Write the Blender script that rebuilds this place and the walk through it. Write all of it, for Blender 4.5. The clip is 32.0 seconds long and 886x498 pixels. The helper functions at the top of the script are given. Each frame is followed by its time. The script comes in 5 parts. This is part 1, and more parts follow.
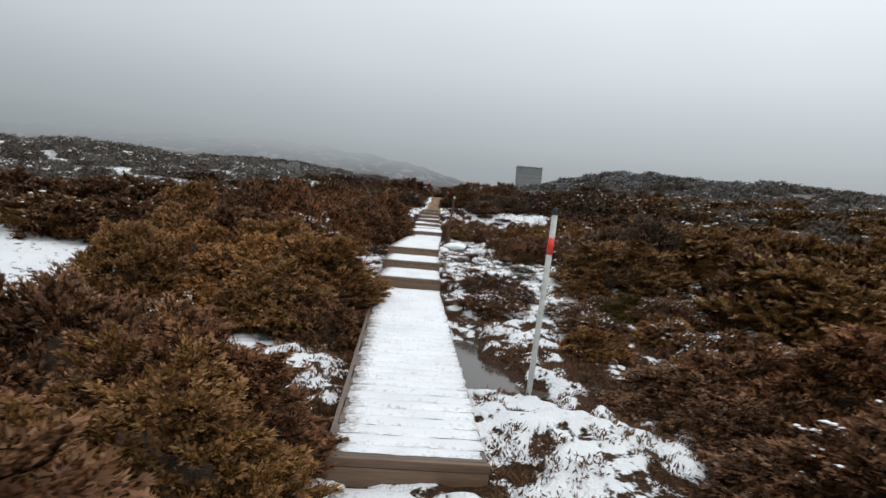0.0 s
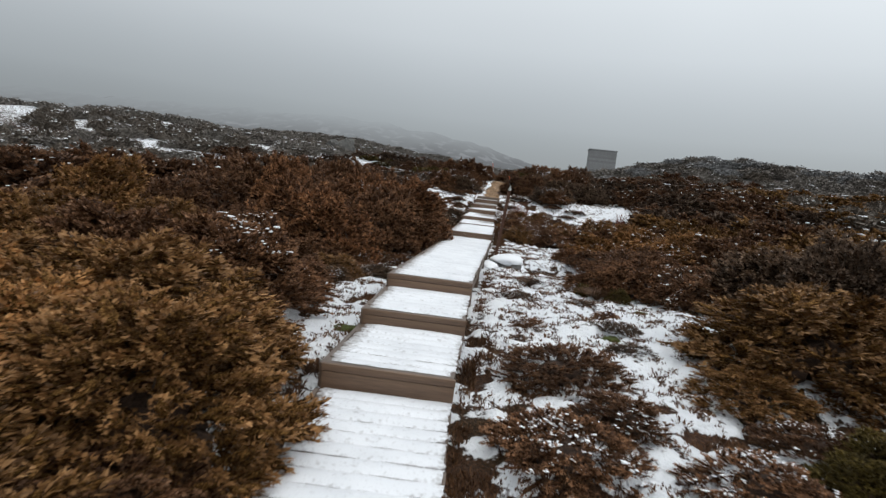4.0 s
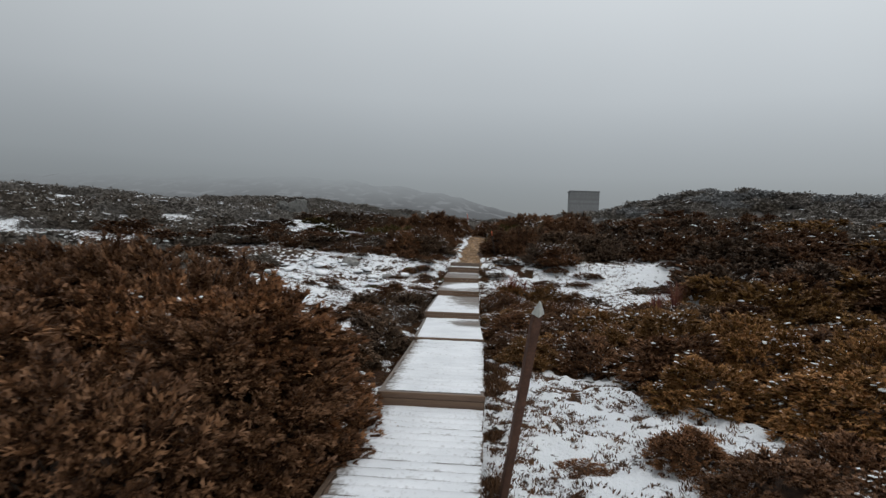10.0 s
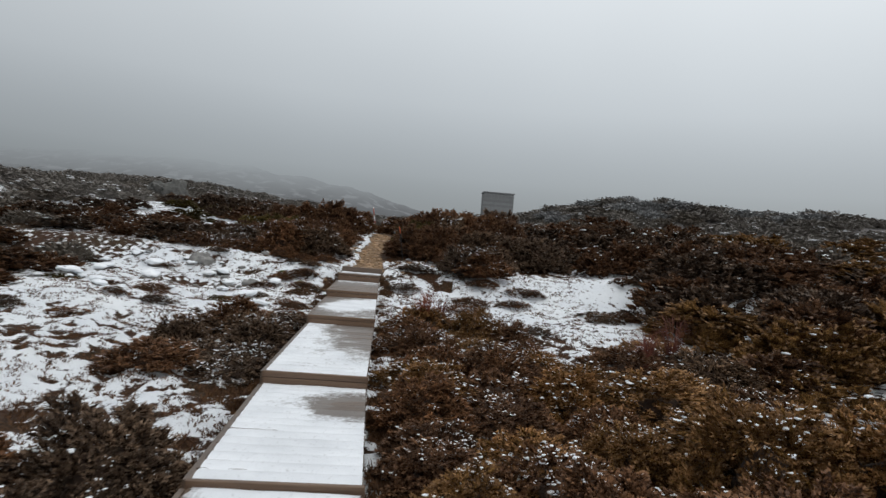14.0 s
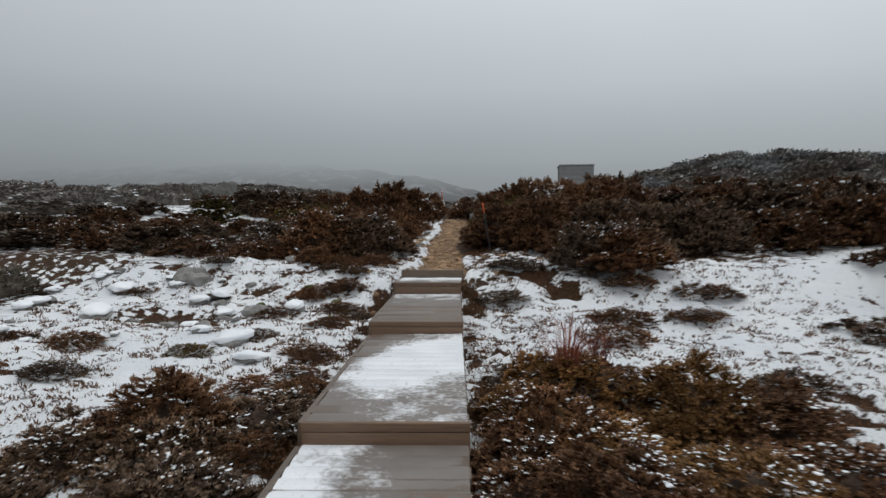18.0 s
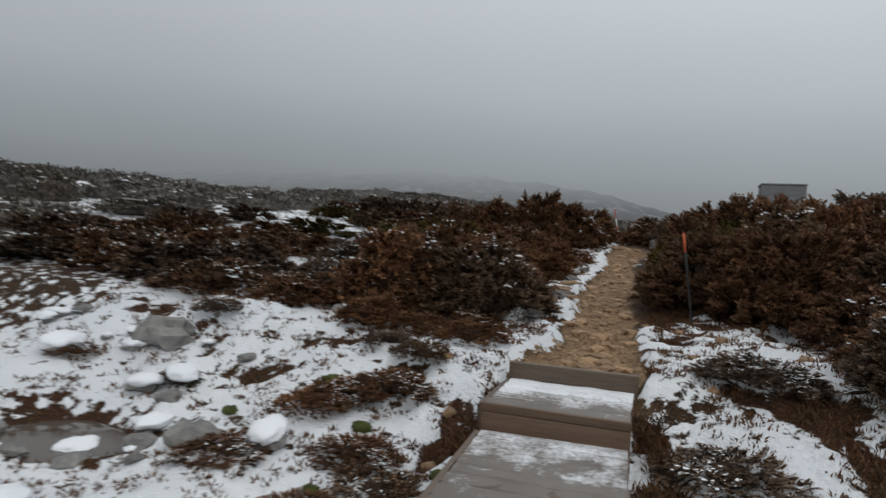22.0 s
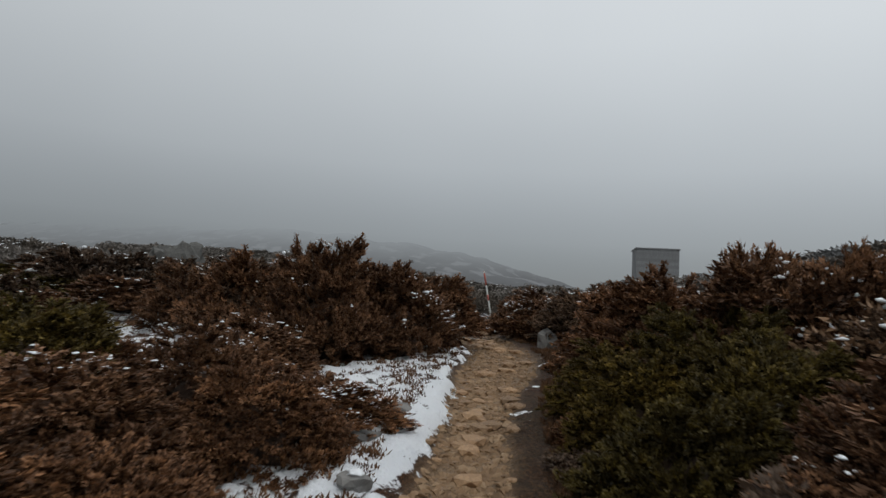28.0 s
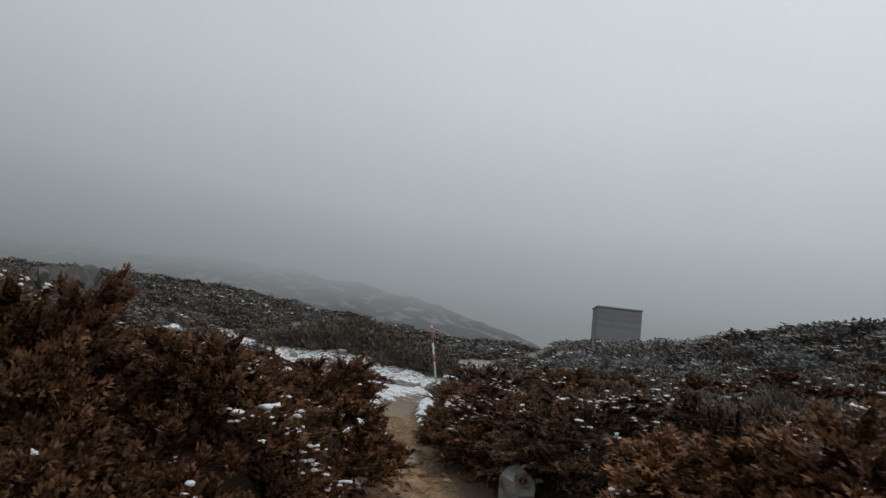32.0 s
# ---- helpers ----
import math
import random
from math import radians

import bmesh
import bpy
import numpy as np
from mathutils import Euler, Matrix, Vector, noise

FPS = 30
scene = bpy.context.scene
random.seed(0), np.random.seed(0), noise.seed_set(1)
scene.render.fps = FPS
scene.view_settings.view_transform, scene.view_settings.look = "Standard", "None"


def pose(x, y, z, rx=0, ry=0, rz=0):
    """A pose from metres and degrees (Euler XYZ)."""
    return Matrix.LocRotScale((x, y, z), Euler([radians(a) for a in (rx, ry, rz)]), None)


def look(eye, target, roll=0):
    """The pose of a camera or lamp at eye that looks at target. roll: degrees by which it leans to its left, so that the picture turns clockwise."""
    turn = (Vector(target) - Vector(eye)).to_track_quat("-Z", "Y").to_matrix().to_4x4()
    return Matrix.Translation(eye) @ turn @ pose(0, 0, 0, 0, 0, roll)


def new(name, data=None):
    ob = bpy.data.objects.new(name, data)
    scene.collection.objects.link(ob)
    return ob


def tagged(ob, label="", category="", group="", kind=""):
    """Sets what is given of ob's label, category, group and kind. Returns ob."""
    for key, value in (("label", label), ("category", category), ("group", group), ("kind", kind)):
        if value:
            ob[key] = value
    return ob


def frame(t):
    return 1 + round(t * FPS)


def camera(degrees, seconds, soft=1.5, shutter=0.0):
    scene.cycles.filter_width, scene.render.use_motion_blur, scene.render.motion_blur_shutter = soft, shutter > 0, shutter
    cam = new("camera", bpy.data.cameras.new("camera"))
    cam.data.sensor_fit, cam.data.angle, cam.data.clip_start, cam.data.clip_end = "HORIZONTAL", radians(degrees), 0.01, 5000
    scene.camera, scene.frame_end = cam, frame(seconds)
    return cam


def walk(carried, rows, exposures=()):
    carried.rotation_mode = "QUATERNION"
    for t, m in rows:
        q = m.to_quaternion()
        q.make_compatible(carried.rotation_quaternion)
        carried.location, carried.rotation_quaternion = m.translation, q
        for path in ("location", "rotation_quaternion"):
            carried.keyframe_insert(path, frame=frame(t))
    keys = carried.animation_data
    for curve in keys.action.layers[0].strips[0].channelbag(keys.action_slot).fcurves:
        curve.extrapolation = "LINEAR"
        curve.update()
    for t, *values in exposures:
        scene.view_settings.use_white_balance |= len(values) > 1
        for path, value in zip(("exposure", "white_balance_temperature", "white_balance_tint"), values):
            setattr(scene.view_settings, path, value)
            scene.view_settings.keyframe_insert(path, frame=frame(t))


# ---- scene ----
cam = camera(70.8, 32.0, soft=1.4, shutter=0.4)
# seconds, x, y, z, yaw, pitch, roll
ROWS = [
    (0.0, 3.124, -3.235, 2.006, 6.91, -3.31, -4.8),
    (0.5, 3.078, -2.648, 1.961, 8.9, -6.99, -4.87),
    (1.0, 3.072, -2.129, 2.058, 11.15, -10.32, -5.58),
    (1.5, 3.152, -1.579, 2.095, 12.39, -10.49, -7.02),
    (2.0, 3.116, -1.043, 2.107, 13.87, -9.57, -8.4),
    (2.5, 3.059, -0.349, 2.109, 13.6, -8.2, -7.73),
    (3.0, 3.023, 0.144, 2.227, 13.02, -7.28, -7.37),
    (3.5, 2.915, 0.733, 2.301, 12.72, -6.03, -6.72),
    (5.5, 2.5, 3.37, 2.229, 13.55, -5.38, -6.55),
    (6.0, 2.373, 4.005, 2.277, 14.18, -5.4, -6.8),
    (6.5, 2.25, 4.683, 2.266, 14.57, -5.32, -6.98),
    (7.0, 2.058, 5.312, 2.302, 15.78, -4.81, -6.0),
    (7.5, 2.027, 5.793, 2.401, 18.03, -4.81, -4.72),
    (8.0, 1.951, 6.383, 2.439, 19.57, -4.18, -3.2),
    (8.5, 1.813, 7.027, 2.576, 19.32, -2.16, -1.82),
    (9.0, 1.786, 7.633, 2.621, 15.78, 0.19, -0.4),
    (9.5, 1.723, 8.197, 2.606, 13.17, -0.17, -1.07),
    (10.0, 1.656, 8.642, 2.714, 10.79, -0.65, -2.07),
    (10.5, 1.616, 9.292, 2.696, 9.78, 0.06, -3.76),
    (11.0, 1.511, 9.979, 2.667, 9.46, 0.6, -4.61),
    (11.5, 1.409, 10.588, 2.653, 8.97, -1.22, -4.95),
    (12.0, 1.298, 11.251, 2.628, 7.83, -4.74, -4.78),
    (12.5, 1.236, 11.723, 2.668, 7.84, -6.77, -4.65),
    (13.0, 1.252, 12.286, 2.677, 6.9, -3.63, -4.9),
    (13.5, 1.208, 12.886, 2.705, 4.7, -0.22, -5.17),
    (15.5, 0.85, 14.802, 2.785, -1.84, -1.1, -3.59),
    (16.0, 0.666, 15.533, 2.741, 3.29, -1.35, -2.86),
    (16.5, 0.572, 16.241, 2.708, 4.98, -1.2, -2.21),
    (17.0, 0.487, 16.996, 2.715, 5.4, -0.46, -1.71),
    (17.5, 0.405, 17.677, 2.733, 6.75, -0.33, -1.27),
    (18.0, 0.356, 18.43, 2.685, 8.88, -1.78, 0.21),
    (18.5, 0.227, 19.15, 2.741, 9.66, -3.3, 3.05),
    (19.0, 0.258, 19.659, 2.845, 8.98, -0.2, 3.75),
    (19.5, 0.209, 20.208, 2.847, 11.34, 2.99, 4.6),
    (20.0, 0.05, 20.74, 2.98, 19.1, 4.3, 3.2),
    (20.5, -0.1, 21.22, 2.98, 27.9, 5.2, 2.5),
    (21.0, -0.25, 21.66, 3.03, 31.9, 4.5, 1.1),
    (21.5, -0.2, 22.17, 3.06, 28.6, 2.0, -0.6),
    (22.0, -0.245, 22.868, 2.965, 24.41, -0.97, -3.19),
    (22.5, -0.367, 23.481, 3.013, 20.02, -2.59, -4.03),
    (23.0, -0.418, 24.163, 2.984, 16.64, -3.01, -3.69),
    (23.5, -0.552, 24.885, 3.047, 16.68, -2.76, -3.07),
    (24.0, -0.602, 25.506, 3.073, 14.61, -1.53, -4.33),
    (24.5, -0.699, 26.164, 3.12, 12.85, -0.81, -5.63),
    (26.5, -0.947, 28.185, 3.286, 12.4, 1.59, -2.66),
    (27.0, -0.986, 28.744, 3.312, 13.0, 3.14, -2.97),
    (27.5, -1.092, 29.236, 3.396, 13.53, 4.39, -3.29),
    (28.0, -1.195, 29.847, 3.436, 13.29, 5.33, -3.29),
    (28.5, -1.338, 30.369, 3.447, 12.59, 5.91, -3.65),
    (29.0, -1.349, 30.86, 3.465, 10.87, 6.3, -4.75),
    (29.5, -1.397, 31.385, 3.51, 9.72, 6.0, -4.48),
    (30.0, -1.443, 31.825, 3.596, 9.2, 5.6, -4.06),
    (30.5, -1.437, 32.308, 3.705, 9.07, 6.68, -3.05),
    (31.0, -1.551, 32.801, 3.837, 8.92, 6.85, -4.91),
    (31.5, -1.561, 33.103, 3.885, 8.96, 9.15, -5.59),
    (32.0, -1.639, 33.415, 3.93, 8.86, 9.75, -6.95),
]
EXPOSURES = [(0.0, 0.4), (2.0, 0.45), (6.0, 0.2), (9.0, 0.1), (10.0, -0.05), (12.0, -0.15), (13.0, 0.1), (14.0, 0.1), (16.0, -0.1), (17.0, 0.0), (19.0, -0.05), (20.5, -0.3), (22.0, -0.15), (24.5, 0.2), (28.0, -0.15), (32.0, -0.25)]
walk(cam, [(t, pose(x, y, z, 90 + pitch, roll, yaw)) for t, x, y, z, yaw, pitch, roll in ROWS], EXPOSURES)

# ---- sky and light: thick cloud, daylight from all over, brightest high up ----
world = bpy.data.worlds.new("overcast_sky")
scene.world = world
world.use_nodes = True
wn, wl = world.node_tree.nodes, world.node_tree.links
wn.clear()
w_out = wn.new("ShaderNodeOutputWorld")
w_mix = wn.new("ShaderNodeMixShader")
w_clear = wn.new("ShaderNodeBackground")
w_cloud = wn.new("ShaderNodeBackground")
w_sky = wn.new("ShaderNodeTexSky")
w_sky.sky_type = "NISHITA"
w_sky.sun_disc = False
w_sky.sun_elevation, w_sky.sun_rotation = radians(42), radians(35)
w_clear.inputs["Strength"].default_value = 0.1
w_coord = wn.new("ShaderNodeTexCoord")
w_sep = wn.new("ShaderNodeSeparateXYZ")
w_ramp = wn.new("ShaderNodeValToRGB")
w_ramp.color_ramp.interpolation = "B_SPLINE"
stops = [(0.0, (0.218, 0.24, 0.257)), (0.05, (0.242, 0.265, 0.282)), (0.11, (0.325, 0.353, 0.373)), (0.22, (0.515, 0.555, 0.585)),
         (0.4, (0.72, 0.765, 0.795)), (0.7, (0.88, 0.92, 0.955)), (1.0, (0.98, 1.0, 1.0))]
while len(w_ramp.color_ramp.elements) < len(stops):
    w_ramp.color_ramp.elements.new(0.5)
for el, (p, c) in zip(w_ramp.color_ramp.elements, stops):
    el.position, el.color = p, (*c, 1)
w_noise = wn.new("ShaderNodeTexNoise")
w_noise.inputs["Scale"].default_value = 1.6
w_noise.inputs["Detail"].default_value = 3
# the cloud is thinner towards the side where the sun stands
w_side = wn.new("ShaderNodeMath"); w_side.operation = "MULTIPLY_ADD"
w_side.inputs[1].default_value, w_side.inputs[2].default_value = 0.16, 0.93
w_vary = wn.new("ShaderNodeMath"); w_vary.operation = "MULTIPLY_ADD"
w_vary.inputs[1].default_value = 0.16
w_gain = wn.new("ShaderNodeMath"); w_gain.operation = "SUBTRACT"
w_gain.inputs[1].default_value = 0.08
wl.new(w_coord.outputs["Generated"], w_sep.inputs[0])
wl.new(w_coord.outputs["Generated"], w_noise.inputs["Vector"])
wl.new(w_sep.outputs["Z"], w_ramp.inputs["Fac"])
wl.new(w_sep.outputs["X"], w_side.inputs[0])
wl.new(w_noise.outputs["Fac"], w_vary.inputs[0])
wl.new(w_side.outputs[0], w_vary.inputs[2])
wl.new(w_vary.outputs[0], w_gain.inputs[0])
wl.new(w_gain.outputs[0], w_cloud.inputs["Strength"])
wl.new(w_ramp.outputs["Color"], w_cloud.inputs["Color"])
wl.new(w_sky.outputs["Color"], w_clear.inputs["Color"])
w_mix.inputs["Fac"].default_value = 0.96
wl.new(w_clear.outputs[0], w_mix.inputs[1])
wl.new(w_cloud.outputs[0], w_mix.inputs[2])
wl.new(w_mix.outputs[0], w_out.inputs["Surface"])
sun_data = bpy.data.lights.new("sun", "SUN")
sun_data.energy, sun_data.angle, sun_data.color = 0.6, radians(60), (1.0, 0.98, 0.95)
sun = new("sun", sun_data)
sun.matrix_world = look((20, -14, 30), (0, 10, 0))


# ---- materials ----
def mat(name):
    m = bpy.data.materials.new(name)
    m.use_nodes = True
    nt = m.node_tree
    nt.nodes.clear()
    out = nt.nodes.new("ShaderNodeOutputMaterial")
    b = nt.nodes.new("ShaderNodeBsdfPrincipled")
    nt.links.new(b.outputs[0], out.inputs[0])
    return m, nt.nodes, nt.links, b


def noise_node(n, l, scale, detail=4.0, coord="Object", stretch=None):
    tc = n.new("ShaderNodeTexCoord")
    t = n.new("ShaderNodeTexNoise")
    t.inputs["Scale"].default_value, t.inputs["Detail"].default_value = scale, detail
    if stretch:
        mp = n.new("ShaderNodeMapping")
        mp.inputs["Scale"].default_value = stretch
        l.new(tc.outputs[coord], mp.inputs[0])
        l.new(mp.outputs[0], t.inputs["Vector"])
    elif coord == "World":
        g = n.new("ShaderNodeNewGeometry")
        l.new(g.outputs["Position"], t.inputs["Vector"])
    else:
        l.new(tc.outputs[coord], t.inputs["Vector"])
    return t


def ramp(n, l, source, *stops):
    r = n.new("ShaderNodeValToRGB")
    while len(r.color_ramp.elements) < len(stops):
        r.color_ramp.elements.new(0.5)
    for el, (p, c) in zip(r.color_ramp.elements, stops):
        el.position, el.color = p, (*c, 1)
    l.new(source, r.inputs["Fac"])
    return r


def mix(n, l, fac, a, b, kind="MIX"):
    m = n.new("ShaderNodeMix")
    m.data_type, m.blend_type = "RGBA", kind
    for sock, v in ((m.inputs["Factor"], fac), (m.inputs["A"], a), (m.inputs["B"], b)):
        if isinstance(v, (int, float)):
            sock.default_value = v
        elif isinstance(v, tuple):
            sock.default_value = (*v, 1)
        else:
            l.new(v, sock)
    return m.outputs["Result"]


def bump(n, l, b, height, strength, distance):
    bp = n.new("ShaderNodeBump")
    bp.inputs["Strength"].default_value, bp.inputs["Distance"].default_value = strength, distance
    l.new(height, bp.inputs["Height"])
    l.new(bp.outputs[0], b.inputs["Normal"])


def two_tone(name, dark, light, scale, rough=0.8, bumpy=0.3, dist=0.01, stretch=None, per_object=0.0, coord="Object", fine=6.0):
    m, n, l, b = mat(name)
    t1 = noise_node(n, l, scale, 5, coord, stretch)
    t2 = noise_node(n, l, scale * fine, 4, coord, stretch)
    r = ramp(n, l, t1.outputs["Fac"], (0.3, dark), (0.7, light))
    c = mix(n, l, 0.35, r.outputs["Color"], ramp(n, l, t2.outputs["Fac"], (0.3, tuple(v * 0.6 for v in dark)), (0.75, tuple(min(1, v * 1.25) for v in light))).outputs["Color"])
    if per_object:
        o = n.new("ShaderNodeObjectInfo")
        g = ramp(n, l, o.outputs["Random"], (0.0, (1 - per_object,) * 3), (1.0, (1 + per_object * 0.6,) * 3))
        c = mix(n, l, 1.0, c, g.outputs["Color"], "MULTIPLY")
    l.new(c, b.inputs["Base Color"])
    b.inputs["Roughness"].default_value = rough
    if bumpy:
        bump(n, l, b, t2.outputs["Fac"], bumpy, dist)
    return m


def foliage(name, dark, mid, light, haze=0.0, strewn=False):
    """Leaves that vary from plume to plume and from leaf to leaf; strewn: loose pieces, each with its own tone."""
    m, n, l, b = mat(name)
    g = n.new("ShaderNodeNewGeometry")
    o = n.new("ShaderNodeObjectInfo")
    t = noise_node(n, l, 5.5, 2, "World")
    total = None
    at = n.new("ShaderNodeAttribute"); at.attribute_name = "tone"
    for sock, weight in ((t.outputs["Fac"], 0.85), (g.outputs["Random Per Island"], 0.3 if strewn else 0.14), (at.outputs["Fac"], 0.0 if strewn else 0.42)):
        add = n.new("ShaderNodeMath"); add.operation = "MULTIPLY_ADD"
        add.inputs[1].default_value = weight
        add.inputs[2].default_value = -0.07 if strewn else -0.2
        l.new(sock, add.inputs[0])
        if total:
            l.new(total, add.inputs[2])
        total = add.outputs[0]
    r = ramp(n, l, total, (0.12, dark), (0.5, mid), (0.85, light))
    v = ramp(n, l, o.outputs["Random"], (0.0, (0.72, 0.74, 0.78)), (0.5, (1.0, 1.0, 1.0)), (1.0, (1.22, 1.12, 0.98)))
    c = mix(n, l, 1.0, r.outputs["Color"], v.outputs["Color"], "MULTIPLY")
    # painted haze: mist grey mixed into the leaf colour of far shrubs
    if haze:
        c = mix(n, l, haze, c, (0.5, 0.52, 0.53))
    l.new(c, b.inputs["Base Color"])
    b.inputs["Roughness"].default_value = 0.62
    b.inputs["Specular IOR Level"].default_value = 0.25
    return m


M_RUST = foliage("rust_heath", (0.025, 0.0128, 0.008), (0.132, 0.0625, 0.03), (0.3, 0.156, 0.078))
M_OLIVE = foliage("olive_heath", (0.036, 0.0195, 0.0086), (0.2, 0.098, 0.034), (0.43, 0.232, 0.094))
M_DARK = foliage("dark_heath", (0.032, 0.023, 0.018), (0.112, 0.073, 0.048), (0.245, 0.162, 0.105))
M_UMBER = foliage("umber_heath", (0.022, 0.012, 0.0072), (0.125, 0.0625, 0.0325), (0.29, 0.15, 0.075))
M_GREEN = foliage("green_heath", (0.021, 0.0155, 0.004), (0.076, 0.054, 0.0125), (0.185, 0.132, 0.028))
# far shrubs: paler, low-contrast base colours with the mist's haze painted in
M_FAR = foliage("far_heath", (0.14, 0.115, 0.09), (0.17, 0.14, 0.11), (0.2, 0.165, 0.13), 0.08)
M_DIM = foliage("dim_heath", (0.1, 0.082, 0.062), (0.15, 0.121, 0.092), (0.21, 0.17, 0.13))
M_HAZED = foliage("hazed_heath", (0.17, 0.16, 0.148), (0.2, 0.19, 0.177), (0.225, 0.215, 0.2), 0.2)
M_GRAVEL = foliage("tan_gravel", (0.125, 0.073, 0.037), (0.285, 0.172, 0.088), (0.45, 0.315, 0.187), strewn=True)
M_RED = foliage("red_grass", (0.06, 0.02, 0.016), (0.17, 0.05, 0.035), (0.3, 0.13, 0.08), strewn=True)
M_SEDGE = foliage("brown_sedge", (0.03, 0.016, 0.009), (0.085, 0.042, 0.02), (0.17, 0.09, 0.042), strewn=True)
# heart of a shrub: twigs so dark that inner shade is in the colour
M_TWIG_SHADE = two_tone("dark_twig_shade", (0.02, 0.012, 0.008), (0.085, 0.045, 0.025), 22, 0.9, 0.8, 0.02)


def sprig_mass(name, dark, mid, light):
    """Close-set scaly sprigs: small cells, each with its own tone, with shade painted between them."""
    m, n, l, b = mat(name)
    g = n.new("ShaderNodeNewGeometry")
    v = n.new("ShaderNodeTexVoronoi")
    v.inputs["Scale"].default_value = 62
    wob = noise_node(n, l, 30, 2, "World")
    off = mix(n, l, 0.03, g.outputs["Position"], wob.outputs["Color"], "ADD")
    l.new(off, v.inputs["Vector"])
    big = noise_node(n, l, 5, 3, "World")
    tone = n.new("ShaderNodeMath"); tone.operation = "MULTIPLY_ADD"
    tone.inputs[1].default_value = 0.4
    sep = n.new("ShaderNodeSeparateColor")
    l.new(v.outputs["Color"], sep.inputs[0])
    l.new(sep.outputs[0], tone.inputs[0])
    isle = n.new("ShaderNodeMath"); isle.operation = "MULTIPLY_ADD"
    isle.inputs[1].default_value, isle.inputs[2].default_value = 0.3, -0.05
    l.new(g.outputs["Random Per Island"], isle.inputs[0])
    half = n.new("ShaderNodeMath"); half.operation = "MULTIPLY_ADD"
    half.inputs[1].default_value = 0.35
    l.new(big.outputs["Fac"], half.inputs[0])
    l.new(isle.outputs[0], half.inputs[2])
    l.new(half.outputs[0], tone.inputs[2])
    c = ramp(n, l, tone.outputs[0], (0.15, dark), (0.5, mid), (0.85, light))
    # shade in the creases between sprigs, multiplied into the colour
    gap_shade = ramp(n, l, v.outputs["Distance"], (0.35, (1, 1, 1)), (0.75, (0.3, 0.26, 0.24)))
    l.new(mix(n, l, 1.0, c.outputs["Color"], gap_shade.outputs["Color"], "MULTIPLY"), b.inputs["Base Color"])
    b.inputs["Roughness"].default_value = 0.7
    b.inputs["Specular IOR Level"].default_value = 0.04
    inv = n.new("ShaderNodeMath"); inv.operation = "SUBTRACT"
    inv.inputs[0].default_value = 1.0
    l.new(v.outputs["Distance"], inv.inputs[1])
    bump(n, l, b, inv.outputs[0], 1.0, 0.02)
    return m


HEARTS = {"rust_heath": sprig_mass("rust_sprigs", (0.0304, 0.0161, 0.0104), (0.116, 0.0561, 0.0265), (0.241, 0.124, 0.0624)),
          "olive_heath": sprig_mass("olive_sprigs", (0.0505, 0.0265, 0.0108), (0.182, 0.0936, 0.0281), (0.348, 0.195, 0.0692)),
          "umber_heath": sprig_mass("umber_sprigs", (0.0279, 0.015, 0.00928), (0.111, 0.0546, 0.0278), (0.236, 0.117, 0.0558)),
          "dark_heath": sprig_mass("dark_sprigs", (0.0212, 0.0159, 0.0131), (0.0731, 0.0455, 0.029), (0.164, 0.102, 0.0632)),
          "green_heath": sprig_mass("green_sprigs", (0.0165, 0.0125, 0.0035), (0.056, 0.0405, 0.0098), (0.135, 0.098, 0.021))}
M_BARK = two_tone("weathered_bark", (0.03, 0.02, 0.014), (0.09, 0.065, 0.046), 30, 0.85, 0.4, 0.004)
M_DECK = two_tone("wet_brown_timber", (0.085, 0.058, 0.042), (0.17, 0.118, 0.082), 5, 0.42, 0.25, 0.003, (0.35, 6, 6), 0.2)
M_RISER = two_tone("tan_timber", (0.092, 0.054, 0.034), (0.18, 0.11, 0.066), 4, 0.55, 0.25, 0.003, (0.3, 5, 7), 0.15)
M_PLASTIC = two_tone("pale_grey_plastic", (0.4, 0.41, 0.38), (0.52, 0.53, 0.5), 6, 0.45, 0.05, 0.001)
M_TAPE = two_tone("red_tape", (0.62, 0.03, 0.02), (0.75, 0.05, 0.03), 8, 0.4, 0.05, 0.001)
M_ORANGE = two_tone("orange_paint", (0.62, 0.1, 0.03), (0.75, 0.15, 0.045), 8, 0.5, 0.05, 0.001)
M_BLACK = two_tone("black_rubber", (0.012, 0.012, 0.013), (0.03, 0.03, 0.032), 9, 0.5, 0.1, 0.001)
M_RUSTY = two_tone("rusted_iron", (0.06, 0.028, 0.018), (0.15, 0.07, 0.042), 12, 0.8, 0.5, 0.004)
M_ROCK = two_tone("grey_dolerite", (0.11, 0.11, 0.105), (0.26, 0.25, 0.235), 3.0, 0.75, 0.6, 0.03, None, 0.25)
M_OUTCROP = two_tone("dark_wet_rock", (0.05, 0.05, 0.047), (0.12, 0.117, 0.108), 2.5, 0.75, 0.6, 0.03)
M_TANROCK = two_tone("tan_stone", (0.22, 0.13, 0.068), (0.45, 0.285, 0.155), 5.0, 0.65, 0.5, 0.01, None, 0.35)
# hut and roof greys are lightened: mist haze is put into the colour
M_HUT = two_tone("grey_hazed_boards", (0.16, 0.165, 0.168), (0.23, 0.236, 0.24), 2.5, 0.8, 0.3, 0.01, (8, 8, 0.6), 0.15)
M_HUTTOP = two_tone("grey_roof_sheet", (0.16, 0.165, 0.168), (0.23, 0.236, 0.24), 2, 0.6, 0.2, 0.01)
# the far pole's red: dulling by distance is put into the colour
M_FAR_TAPE = two_tone("far_red_tape", (0.3, 0.07, 0.05), (0.38, 0.1, 0.075), 8, 0.5, 0.05, 0.001)
